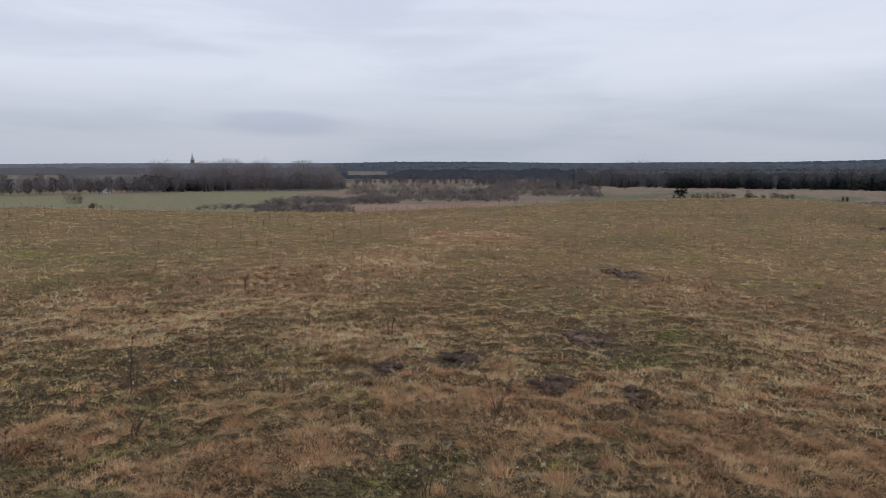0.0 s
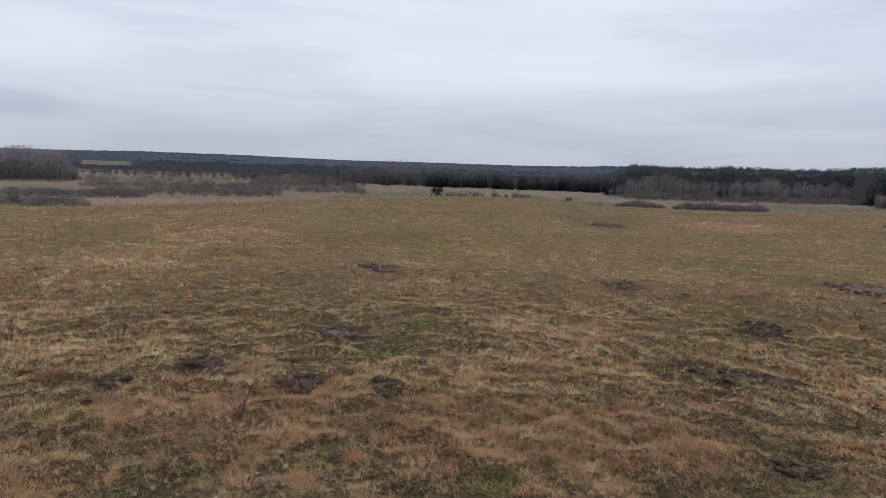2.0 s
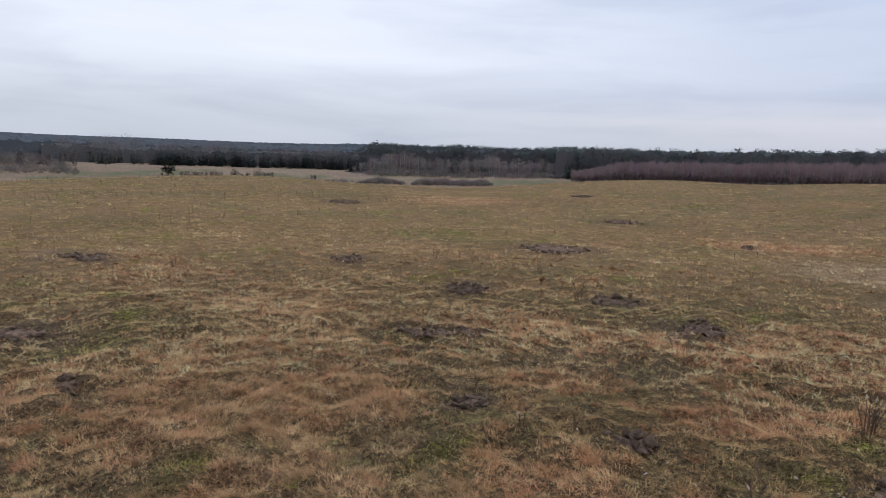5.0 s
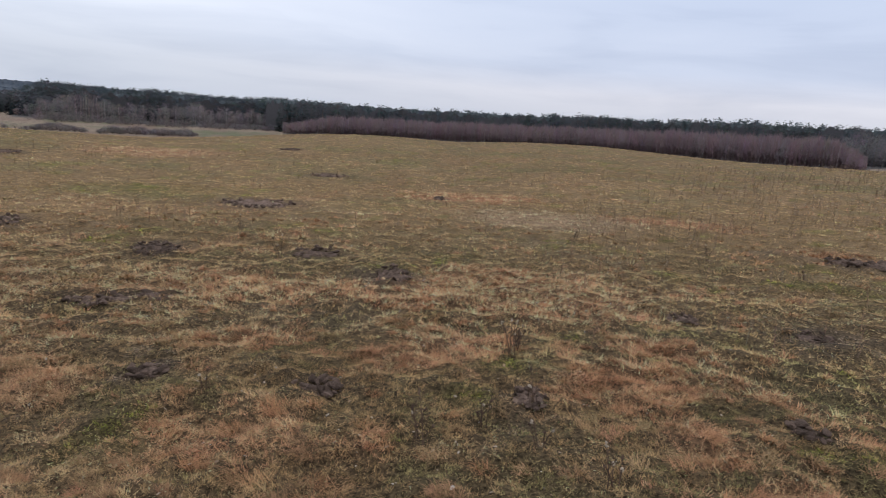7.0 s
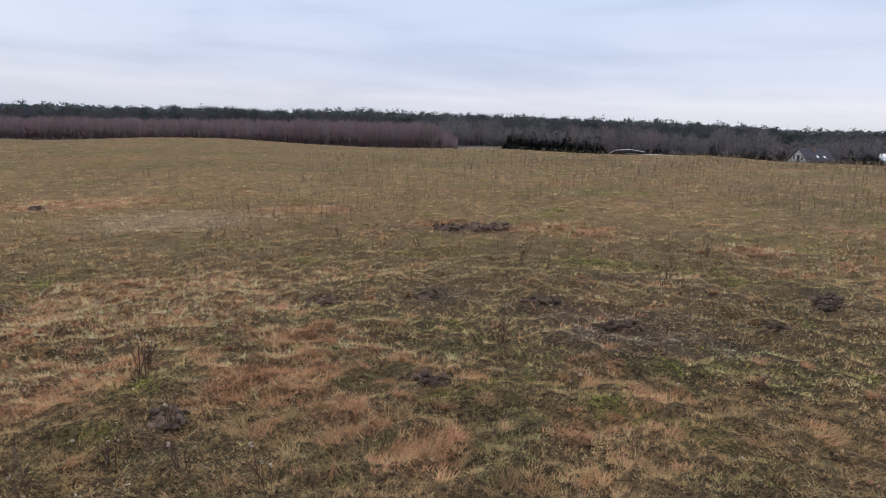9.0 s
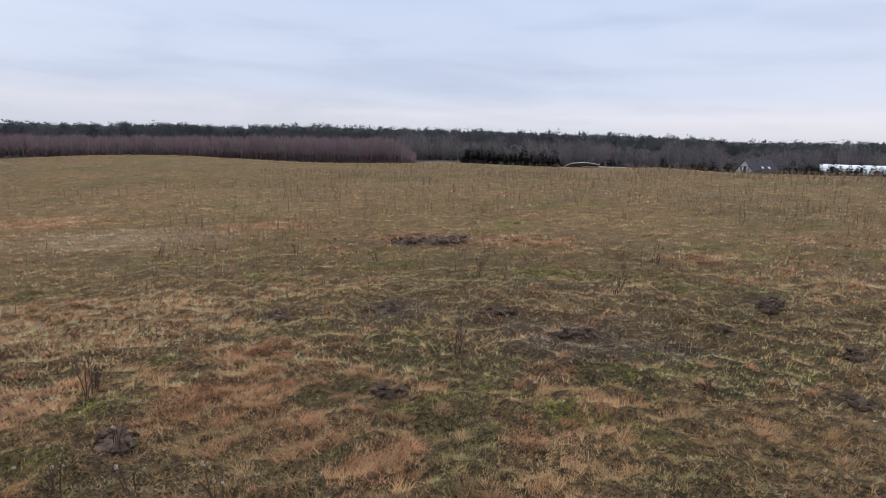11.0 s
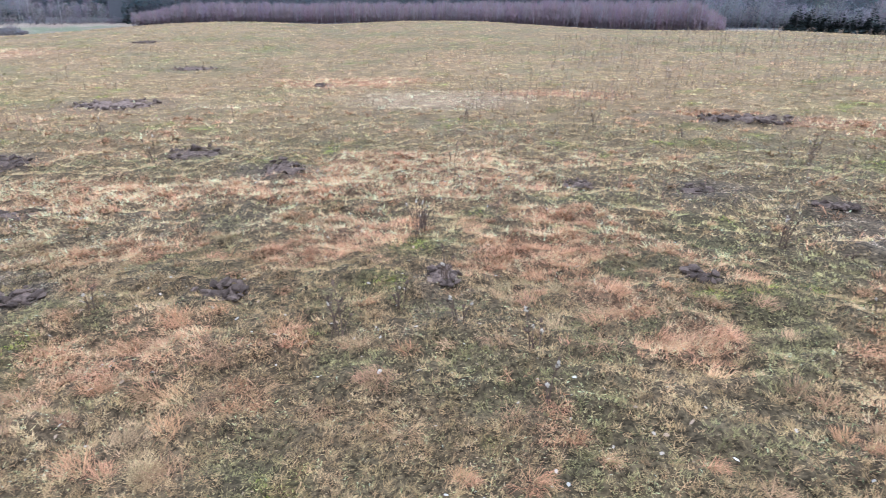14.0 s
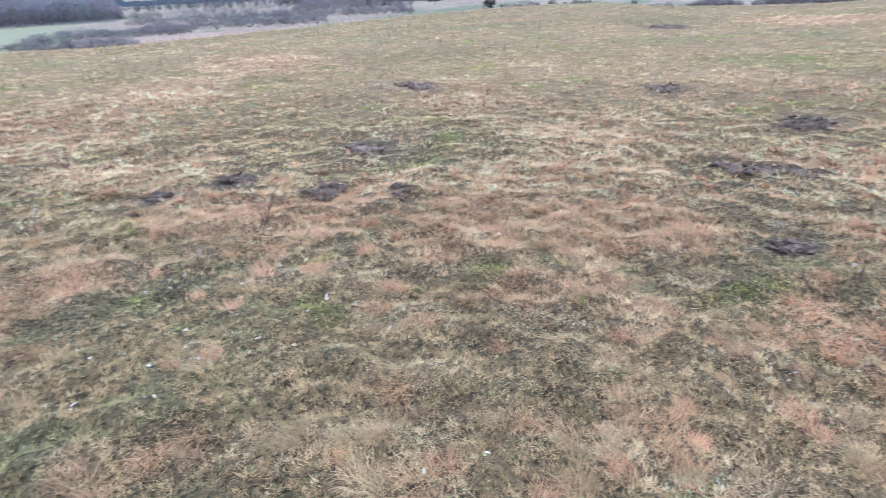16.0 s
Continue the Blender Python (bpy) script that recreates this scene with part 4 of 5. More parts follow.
def valley_wood():
    """Leafless trees with dark firs among them, behind the meadows."""
    groups = []
    for n, a0, a1, r0, r1, h0, h1 in ((190, -37, -25, 430, 520, 8, 13), (440, -26, -9, 425, 560, 13, 20), (240, -9, 5, 570, 740, 4, 10), (200, 3, 14, 540, 640, 6, 11), (340, 12, 38, 525, 640, 13, 19)):
        b, az, r = ring_points(n, a0, a1, r0, r1)
        h = rng.uniform(h0, h1, n) * (0.5 + 0.95 * fbm(az / 1.6, r / 70, 77, 2)) * (0.45 + 0.55 * smooth(0, 1.2, np.minimum(az - a0, a1 - az)))
        t, i = broadleaf(b, h, 150, 0.36, 0.21, 0.06, 0.7, 0.58)
        groups += [(t, mottled(i, n, (0.105, 0.105, 0.116) if -10 < a0 < 10 else GREY_TWIG if a0 < 0 else (0.150, 0.132, 0.136), 0.14), M_TWIG, crown_normals(t, b, h, i)), trunk_group(b, h * 0.8, 0.014 * h, (0.13, 0.11, 0.10))]
    for n, a0, a1, r0, r1, h0, h1 in ((26, -24.5, -19, 428, 460, 8, 13), (30, -37, -10, 480, 560, 8, 13), (30, 15, 24, 505, 540, 8, 18), (200, 20, 39, 505, 560, 10, 20), (40, 12, 24, 560, 640, 12, 18)):
        b, az, r = ring_points(n, a0, a1, r0, r1)
        h = rng.uniform(h0, h1, n)
        t, i = spruce(b, h, 90, 0.16)
        groups += [(t, mottled(i, n, DARK_FIR), M_NEEDLE, crown_normals(t, b, h, i))]
    groups.append(canopy(12, 39, 545, 660, 0.12, 10, lambda az, r, g: np.full_like(az, 15.0), (0.070, 0.080, 0.088), (0.080, 0.082, 0.088), 5.0, 0.4))
    groups.append(canopy(-26, -10, 470, 560, 0.12, 10, lambda az, r, g: 8.0 + 10.0 * fbm(az / 1.6, r / 70, 77, 2), (0.125, 0.110, 0.112), (0.11, 0.10, 0.10), 5.0, 0.4))
    return stand("valley_wood", "grey leafless valley wood with dark firs", groups)


def middle_wood():
    """Birches, firs and scrub where the valley narrows."""
    groups = []
    b, az, r = ring_points(900, 36, 62, 560, 680)
    top = 1.6 + r * np.tan(np.radians(SKYLINE(az)))
    h = np.clip((top - b[:, 2]) * rng.uniform(0.86, 1.0, len(b)), 8, 34) * smooth(33, 39, az)
    t, i = pine(b, h, 8, 12, 0.16, 0.35)
    groups += [(t, mottled(i, len(b), (0.060, 0.074, 0.080), 0.15), M_NEEDLE, crown_normals(t, b, h, i))]
    b, az, r = ring_points(420, 36.5, 60, 440, 540)
    h = rng.uniform(8, 16, len(b)) * (0.5 + 0.85 * fbm(az / 1.2, r / 50, 85, 2)) * (0.4 + 0.6 * smooth(36, 40, az))
    t, i = broadleaf(b, h, 125, 0.25, 0.24, 0.10, 1.1, 0.6)
    groups += [(t, mottled(i, len(b), (0.175, 0.15, 0.148), 0.15), M_TWIG, crown_normals(t, b, h, i)), trunk_group(b, h * 0.9, 0.012 * h, (0.30, 0.27, 0.25))]
    b, az, r = ring_points(60, 36, 50, 470, 540)
    h = rng.uniform(10, 17, len(b))
    t, i = spruce(b, h, 90, 0.2)
    groups += [(t, mottled(i, len(b), DARK_FIR), M_NEEDLE, crown_normals(t, b, h, i))]
    groups.append(canopy(33, 63, 580, 690, 0.12, 10, lambda az, r, g: np.clip(skyline_height(az, r, g), 8, 32) * 0.93 * smooth(33, 39, az), (0.078, 0.096, 0.106), (0.08, 0.075, 0.078), 5.0, 0.25))
    return stand("middle_wood", "birch and pine wood with pale trunks", groups)


def thickets():
    """Low willow scrub in bands along the wet valley floor."""
    groups = []
    for n, a0, a1, r0, r1, h0, h1 in ((200, -17, -8.2, 205, 240, 1.6, 3.0), (70, -22, -15, 235, 250, 1.0, 2.0), (260, -16, -4, 258, 290, 2.0, 3.4), (330, -8, 7, 275, 320, 2.0, 3.6), (260, 2, 14.5, 328, 380, 2.2, 4.2),
                                      (220, -9, 4, 350, 390, 2.5, 4.5), (240, 4, 13.5, 410, 490, 4, 7), (160, -9, 6, 430, 540, 2, 4),
                                      (60, 30, 37.5, 292, 318, 0.9, 1.8), (110, 37, 41.3, 296, 312, 2.0, 3.2), (230, 42.0, 49.4, 292, 310, 2.6, 3.7), (170, 37.2, 48, 395, 430, 3.5, 6), (130, 47, 58, 400, 430, 3, 5.5)):
        b, az, r = ring_points(n, a0, a1, r0, r1)
        h = rng.uniform(h0, h1, n) * (0.45 + 1.0 * fbm(az / 0.9, r / 18, 89, 2)) * (0.35 + 0.65 * smooth(0, 1.1, np.minimum(az - a0, a1 - az)))
        t, i = broadleaf(b, h, 92, 0.9, 0.10 + 0.00022 * r0, 0.02, 0.8, 0.8)
        groups += [(t, mottled(i, n, BROWN_TWIG, 0.14), M_TWIG, crown_normals(t, b, h, i))]
    return stand("willow_thicket", "grey-brown leafless willow thickets on wet ground", groups)


def plantation():
    """A block of young birches, reddish twigs over thin trunks."""
    n = 3600
    az = rng.uniform(56.5, 105, n)
    depth = rng.random(n) ** 1.3 * 75
    r = 335 - (az - 57) * 2.75 + depth
    x, y = r * np.sin(np.radians(az)), r * np.cos(np.radians(az))
    b = np.c_[x, y, height(x, y) - 0.1]
    el = np.interp(az, (57, 70, 82, 92, 105), (0.0, 0.38, 0.78, 1.2, 1.48))
    h = np.clip((1.6 + r * np.tan(np.radians(el)) - b[:, 2]), 4, 15) * rng.uniform(0.78, 1.0, n) * (0.88 + 0.2 * fbm(az / 1.3, r / 30, 79, 2)) * (0.55 + 0.45 * smooth(56.5, 61, az)) * (0.5 + 0.5 * smooth(105.2, 102.5, az))
    t, i = broadleaf(b, h, 46, 0.13, 0.13, 0.15, 2.6)
    pale = rng.random(n) < 0.16
    g1 = trunk_group(b[~pale], h[~pale] * 0.95, np.full((~pale).sum(), 0.055), (0.12, 0.085, 0.08), 0.01)
    g2 = trunk_group(b[pale], h[pale] * 0.95, np.full(pale.sum(), 0.06), (0.36, 0.31, 0.29), 0.01)
    return stand("birch_plantation", "dense young birch plantation with purple-brown twigs", [(t, mottled(i, n, PURPLE_TWIG, 0.12), M_TWIG, crown_normals(t, b, h, i)), g1, g2])


def pine_wood():
    groups = []
    b, az, r = ring_points(2000, 56, 146, 398, 470)
    n = len(b)
    top = 1.6 + r * np.tan(np.radians(SKYLINE(az)))
    h = np.clip((top - b[:, 2]), 10, 30) * np.where(rng.random(n) < 0.3, rng.uniform(0.99, 1.06, n), rng.uniform(0.86, 1.0, n))
    slim = rng.random(n) < 0.6
    t, i = spruce(b[slim], h[slim], 48, 0.13, 1.7)
    groups += [(t, mottled(i, slim.sum(), PINE_GREEN, 0.15), M_NEEDLE, crown_normals(t, b[slim], h[slim], i))]
    h[~slim] *= 0.97
    t, i = pine(b[~slim], h[~slim], 11, 11, 0.10, 0.45)
    groups += [(t, mottled(i, (~slim).sum(), PINE_GREEN, 0.15), M_NEEDLE, crown_normals(t, b[~slim], h[~slim], i)), trunk_group(b[~slim], h[~slim] * 0.95, 0.011 * h[~slim], (0.12, 0.09, 0.085))]
    b, az, r = ring_points(860, 103, 146, 335, 400)
    h = rng.uniform(7, 16, len(b)) * (0.6 + 0.8 * fbm(az / 1.5, r / 40, 81, 2))
    t, i = broadleaf(b, h, 110, 0.26, 0.20, 0.06, 1.1, 0.6)
    groups += [(t, mottled(i, len(b), (0.158, 0.141, 0.146), 0.14), M_TWIG, crown_normals(t, b, h, i)), trunk_group(b, h * 0.9, 0.008 * h, (0.19, 0.17, 0.165))]
    groups.append(canopy(55, 147, 425, 521, 0.12, 8, lambda az, r, g: np.clip(skyline_height(az, r, g), 8, 30) * 1.01, (0.056, 0.070, 0.075), (0.088, 0.085, 0.09), 4.5, 0.22))
    return stand("pine_wood", "tall dark pine wood with leafless trees along its edge", groups)


far_hills(), valley_wood(), middle_wood(), thickets(), plantation(), pine_wood()


# ---- single trees and bushes of the valley ----
def tree_thing(name, label, category, m, h, kind, colour, rad, per, twig=0.1, spread=0.3, start=0.2, group=""):
    """One tree: a tapered trunk with limbs and a crown of twigs or needles, at the pose m."""
    root = new(name)
    z = np.zeros((1, 3))
    H = np.array([h])
    bm = bmesh.new()
    lean = random.uniform(-0.03, 0.03) * h
    tube(bm, [(0, 0, -0.2), (lean * 0.3, 0, h * 0.35), (lean, 0, h * 0.9)], [rad * 1.25, rad * 0.8, rad * 0.15], 7)
    part("trunk", bm, M_BARK, root)
    for k in range(7 if kind == "leafless" else 0):
        bm = bmesh.new()
        a, u = k * 2.4 + random.random(), random.uniform(max(start, 0.08), 0.65)
        l = h * random.uniform(0.22, 0.38)
        p = Vector((lean * u, 0, h * u))
        q = p + Vector((math.cos(a) * l * 0.5, math.sin(a) * l * 0.5, l * 0.55))
        tube(bm, [p, q, q + Vector((math.cos(a) * l * 0.25, math.sin(a) * l * 0.25, l * 0.5))], [rad * 0.4, rad * 0.25, rad * 0.06], 5)
        part("limb", bm, M_BARK, root)
    if kind == "leafless":
        t, i = broadleaf(z, H, per, spread, twig, start)
        me = triangles("crown", t, np.array(colour) * rng.uniform(0.75, 1.25, (len(t), 1)), M_TWIG, crown_normals(t, z, H, i))
    elif kind == "pine":
        t, i = pine(z, H, 75, per, spread, 0.12)
        me = triangles("crown", t, np.array(colour) * rng.uniform(0.65, 1.35, (len(t), 1)), M_NEEDLE, crown_normals(t, z, H, i))
    else:
        t, i = spruce(z, H, per, spread)
        me = triangles("crown", t, np.array(colour) * rng.uniform(0.65, 1.35, (len(t), 1)), M_NEEDLE, crown_normals(t, z, H, i))
    crown = new("crown", me)
    crown.parent = root
    root.matrix_basis = m
    return tagged(root, label, category, group)


def bush_thing(label, m, h, colour, per, twig, width, group):
    """A leafless bush: stems that fan out from the ground, each with twigs of its own."""
    root = new("bush")
    k = 9
    a, q = rng.uniform(0, 6.283, k), np.sqrt(rng.random(k))
    foot = np.c_[np.cos(a) * q * width * 0.42 * h, np.sin(a) * q * width * 0.42 * h, np.full(k, -0.1)]
    hs = h * rng.uniform(0.55, 1.0, k) * (1 - 0.3 * q)
    for j in range(k):
        bm = bmesh.new()
        out = Vector((math.cos(a[j]), math.sin(a[j]), 0)) * hs[j] * 0.18
        tube(bm, [Vector(foot[j]) * 0.6, Vector(foot[j]) + Vector((0, 0, hs[j] * 0.45)), Vector(foot[j]) + out + Vector((0, 0, hs[j] * 0.9))], [0.05, 0.035, 0.012], 5)
        part("stem", bm, M_BARK, root)
    t, i = broadleaf(foot, hs, per // k, 0.34, twig, 0.02, 0.9, 0.8)
    crown = new("crown", triangles("crown", t, np.array(colour) * rng.uniform(0.75, 1.25, (len(t), 1)), M_TWIG, crown_normals(t, np.zeros((k, 3)), np.full(k, h), i)))
    crown.parent = root
    root.matrix_basis = m
    return tagged(root, label, "bush", group)


def stood(az, r, turn=0.0, dz=0.0):
    x, y, z = at_angle(az, r, dz)
    return pose(x, y, z, 0, 0, turn)


# lone spruce and the bushes beside it
tree_thing("spruce_tree", "lone dark bushy conifer on the valley meadow", "tree", stood(21.0, 318), 7.4, "pine", (0.050, 0.058, 0.048), 0.18, 40, spread=0.40)
BUSH = "leafless grey-brown bush on the meadow edge"
for az, r, h, s in ((22.4, 322, 4.2, 0.9), (23.2, 326, 4.6, 0.9), (24.0, 324, 4.4, 0.9), (24.9, 322, 5.2, 0.7), (26.2, 322, 5.4, 0.7), (27.0, 324, 4.6, 0.8), (28.4, 322, 5.6, 0.75), (29.2, 324, 4.6, 0.7), (33.0, 330, 3.6, 0.5),
                    (-30.9, 300, 7.0, 0.6), (-29.4, 262, 3.2, 0.8), (-14.6, 250, 3.4, 0.6), (-13.2, 232, 3.0, 0.7)):
    bush_thing(BUSH, stood(az, r, random.uniform(0, 360)), h, (0.150, 0.128, 0.120), 1080, 0.09, 1.8 * s, "bushes on the valley meadow")
# leafless trees standing apart
APART = "tall leafless tree standing in a field row"
for k in range(16):
    az = -35.5 + k * 0.82 + random.uniform(-0.25, 0.25)
    tree_thing("tree", APART, "tree", stood(az, random.uniform(405, 425), random.uniform(0, 360)), random.uniform(8, 12.5), "leafless", GREY_TWIG, 0.13, 560, 0.16, 0.27, 0.12, group="trees along the meadow")
for az, r, h in ((10.6, 395, 9), (13.4, 380, 10), (14.2, 385, 9), (16.3, 430, 8), (12.4, 400, 8)):
    tree_thing("tree", "slender leafless tree above willow scrub", "tree", stood(az, r, random.uniform(0, 360)), h, "leafless", (0.14, 0.12, 0.115), 0.12, 300, 0.16, 0.2, 0.2, group="trees along the meadow")
tree_thing("fir_tree", "dark slender fir beside the willow scrub", "tree", stood(11.9, 470), 11, "fir", DARK_FIR, 0.15, 260, spread=0.16)

# ---- conifers and shrubs by the houses ----
firs = [tree_thing("young_spruce", "young dark spruce in a row behind the field", "tree", pose(0, 0, -200), h, "fir", c, 0.07, 300, spread=s)
        for h, c, s in ((3.6, (0.035, 0.045, 0.042), 0.34), (4.4, (0.045, 0.055, 0.050), 0.30), (3.1, (0.06, 0.07, 0.062), 0.38))]
for f in firs:
    tagged(f, group="young spruces by the houses")
spots = [(109.7 + 0.32 * k + random.uniform(-0.1, 0.1), random.uniform(146, 160), random.uniform(1.3, 1.75)) for k in range(26)]
spots += [(random.uniform(121.5, 124), random.uniform(160, 172), random.uniform(1.3, 1.7)) for k in range(7)] + [(127.0, 150, 1.6)]
spots += [(random.uniform(129.2, 132.2), random.uniform(164, 184), random.uniform(1.1, 1.5)) for k in range(16)]
spots += [(random.uniform(136, 146), random.uniform(140, 164), random.uniform(1.1, 1.6)) for k in range(64)]
for k, (az, r, s) in enumerate(spots):
    m = stood(az, r, random.uniform(0, 360))
    f = firs[k % 3]
    if k < 3:
        f.matrix_basis = m @ Matrix.Scale(s, 4)
    else:
        f2 = copy_thing(f, m)
        f2.scale = (s, s, s)
for az, r, h, c in ((125.5, 215, 4.5, GREY_TWIG), (129.3, 205, 4.8, (0.26, 0.17, 0.09)), (128.6, 207, 4.2, (0.24, 0.16, 0.09)), (124.0, 215, 5, GREY_TWIG), (137.2, 214, 5, GREY_TWIG), (132.8, 220, 6, GREY_TWIG), (131.4, 225, 6.5, GREY_TWIG), (119.0, 214, 5.5, GREY_TWIG), (116.0, 214, 5, GREY_TWIG)):
    tree_thing("garden_tree", "leafless garden tree behind the field", "tree", stood(az, r, random.uniform(0, 360)), h, "leafless", c, 0.08, 420, 0.1, 0.42, 0.1, group="garden trees")


def bramble_hedge():
    """A low dark tangle along the brow, in front of the gardens."""
    groups = []
    b, az, r = ring_points(420, 128.5, 147, 88, 100)
    h = rng.uniform(0.7, 1.5, len(b)) * (0.5 + 0.9 * fbm(az / 0.8, r / 5, 197, 2)) * (0.4 + 0.6 * smooth(128.5, 134, az))
    t, i = broadleaf(b, h, 60, 0.7, 0.035, 0.02, 0.9, 0.9)
    groups.append((t, mottled(i, len(b), (0.070, 0.066, 0.060), 0.2), M_TWIG, crown_normals(t, b, h, i)))
    return stand("bramble_hedge", "low dark tangled hedge along the field edge", groups)


bramble_hedge()


def earth_bank():
    """A grassed-over bank of reddish soil beside the shelter."""
    bm = bmesh.new()
    grid = [[bm.verts.new((-4.5 + 9 * i / 24, -2 + 6 * j / 12, -0.8 + (2.5 + 0.5 * noise.noise(Vector((i * 0.4, j * 0.4, 2)))) * math.exp(-((i - 11) / 8.0) ** 2 - ((j - 6) / 4.5) ** 2))) for j in range(13)] for i in range(25)]
    for i in range(24):
        for j in range(12):
            bm.faces.new((grid[i][j], grid[i + 1][j], grid[i + 1][j + 1], grid[i][j + 1]))
    ob = part("earth_bank", bm, plain("reddish_soil", (0.20, 0.125, 0.095), 0.95, 0.35, 1.5, 0, 0.05, 0.1))
    ob.matrix_basis = stood(121.3, 143, -121.3, 1.1)
    tagged(ob, "low bank of bare reddish soil beside the shelter", "soil bank")


earth_bank()


# ---- house with a steep dark roof ----
def gable_house(name, label, m, w, l, eave, ridge, wall_mat, roof_mat, windows=True, skylights=True, chimney=True):
    """Gable faces local -y; the roof runs along local y."""
    root = new(name)
    bm = bmesh.new()
    v = [bm.verts.new(p) for p in ((-w / 2, 0, -1), (w / 2, 0, -1), (w / 2, 0, eave), (0, 0, ridge), (-w / 2, 0, eave),
                                   (-w / 2, l, -1), (w / 2, l, -1), (w / 2, l, eave), (0, l, ridge), (-w / 2, l, eave))]
    for f in ((0, 1, 2, 3, 4), (9, 8, 7, 6, 5), (0, 5, 6, 1), (1, 6, 7, 2), (2, 7, 8, 3), (3, 8, 9, 4), (4, 9, 5, 0)):
        bm.faces.new([v[i] for i in f])
    part("wall", bm, wall_mat, root)
    over, th = 0.45, 0.18
    slope = (ridge - eave) / (w / 2)
    for s in (-1, 1):
        bm = bmesh.new()
        xe = s * (w / 2 + over)
        ze = eave - over * slope
        pts = [(xe, -over, ze), (0, -over, ridge), (0, l + over, ridge), (xe, l + over, ze)]
        lo = [bm.verts.new(p) for p in pts]
        hi = [bm.verts.new((p[0], p[1], p[2] + th * 1.3)) for p in pts]
        bm.faces.new(lo[::-1]), bm.faces.new(hi)
        for k in range(4):
            bm.faces.new((lo[k], lo[(k + 1) % 4], hi[(k + 1) % 4], hi[k]))
        bmesh.ops.recalc_face_normals(bm, faces=bm.faces)
        roof = part("roof_slope", bm, roof_mat, root, "dark grey tiled roof slope")
        for k in range(9):
            u = (k + 0.5) / 9
            bm = bmesh.new()
            tube(bm, [(xe * (1 - u), -over, ze + (ridge - ze) * u + th * 1.36), (xe * (1 - u), l + over, ze + (ridge - ze) * u + th * 1.36)], [0.04, 0.04], 4)
            part("tile_course", bm, roof_mat, roof)
        bm = bmesh.new()
        tube(bm, [(xe, -over, ze + 0.02), (xe, l + over, ze + 0.02)], [0.07, 0.07], 6)
        part("gutter", bm, M_CABLE, root)
        bm = bmesh.new()
        box(bm, -0.06, 0.06, -0.03, 0.0, 0, 1)
        for vv in bm.verts:
            x, z = vv.co.x, vv.co.z
            vv.co = (xe * (1 - z) + x * 0.3, -over - 0.02 + vv.co.y, ze + (ridge - ze) * z + (0.24 if x > 0 else 0.0))
        part("verge_board", bm, M_WOOD, root)
        if skylights and s == 1:
            for yy in (l * 0.45, l * 0.72):
                bm = bmesh.new()
                n = Vector((slope, 0, 1)).normalized()
                for u, q in ((0.40, 0.0),):
                    c = Vector((xe * (1 - u), yy, ze + (ridge - ze) * u + th * 1.3)) + n * 0.06
                    along = Vector((-1, 0, slope)).normalized()
                    vs = [bm.verts.new(c + along * a * 0.45 + Vector((0, bq * 0.3, 0)) + n * d) for d in (-0.05, 0.05) for a, bq in ((-1, -1), (1, -1), (1, 1), (-1, 1))]
                    for f in ((4, 5, 6, 7), (0, 1, 5, 4), (1, 2, 6, 5), (2, 3, 7, 6), (3, 0, 4, 7)):
                        bm.faces.new([vs[i] for i in f])
                # opaque white in place of glass: the mirrored sky is painted on
                part("skylight", bm, M_WHITE, root, "roof window painted pale for the sky's reflection")
    if windows:
        for x, z, ww, hh in ((-w * 0.2, eave + 0.25, 0.75, 1.25), (w * 0.2, eave + 0.25, 0.75, 1.25), (-w * 0.26, 0.8, 1.1, 1.3), (w * 0.26, 0.8, 1.1, 1.3)):
            root_w = new("window", None)
            root_w.parent = root
            fr = bmesh.new()
            for a in ((x - ww / 2 - 0.08, x - ww / 2, z - 0.08, z + hh + 0.08), (x + ww / 2, x + ww / 2 + 0.08, z - 0.08, z + hh + 0.08),
                      (x - ww / 2, x + ww / 2, z - 0.08, z), (x - ww / 2, x + ww / 2, z + hh, z + hh + 0.08), (x - 0.03, x + 0.03, z, z + hh)):
                box(fr, a[0], a[1], -0.06, 0.02, a[2], a[3])
            part("window_frame", fr, M_WHITE, root_w)
            pane = box(bmesh.new(), x - ww / 2, x + ww / 2, -0.03, 0.02, z, z + hh)
            part("pane", pane, M_GLASS, root_w)
        part("balcony_door", box(bmesh.new(), -0.42, 0.42, -0.05, 0.02, eave - 0.5, eave + 1.4), M_GLASS, root, "dark glazed door")
    if chimney:
        part("chimney", box(bmesh.new(), 0.5, 1.05, l * 0.45, l * 0.45 + 0.55, ridge - 1.2, ridge + 0.45), M_BRICK, root, "dark brick chimney")
    root.matrix_basis = m
    return tagged(root, label, "house")


x, y, z = at_angle(133.3, 196)
gable_house("house", "pale rendered house with steep dark tiled roof", pose(x, y, -3.3, 0, 0, -182), 7.4, 8.2, 2.95, 6.15, M_RENDER, M_ROOF)
x, y, z = at_angle(-28.9, 422)
gable_house("cottage", "small white cottage among leafless trees", pose(x, y, z, 0, 0, -120), 4.6, 5.5, 2.0, 3.9, M_RENDER, M_ROOF, True, False, False)
x, y, z = at_angle(131.2, 230)
gable_house("outbuilding", "low grey outbuilding behind young spruces", pose(x, y, -4.4, 0, 0, 100), 6, 9, 2.2, 3.7, M_WOOD, M_ROOF, False, False, False)


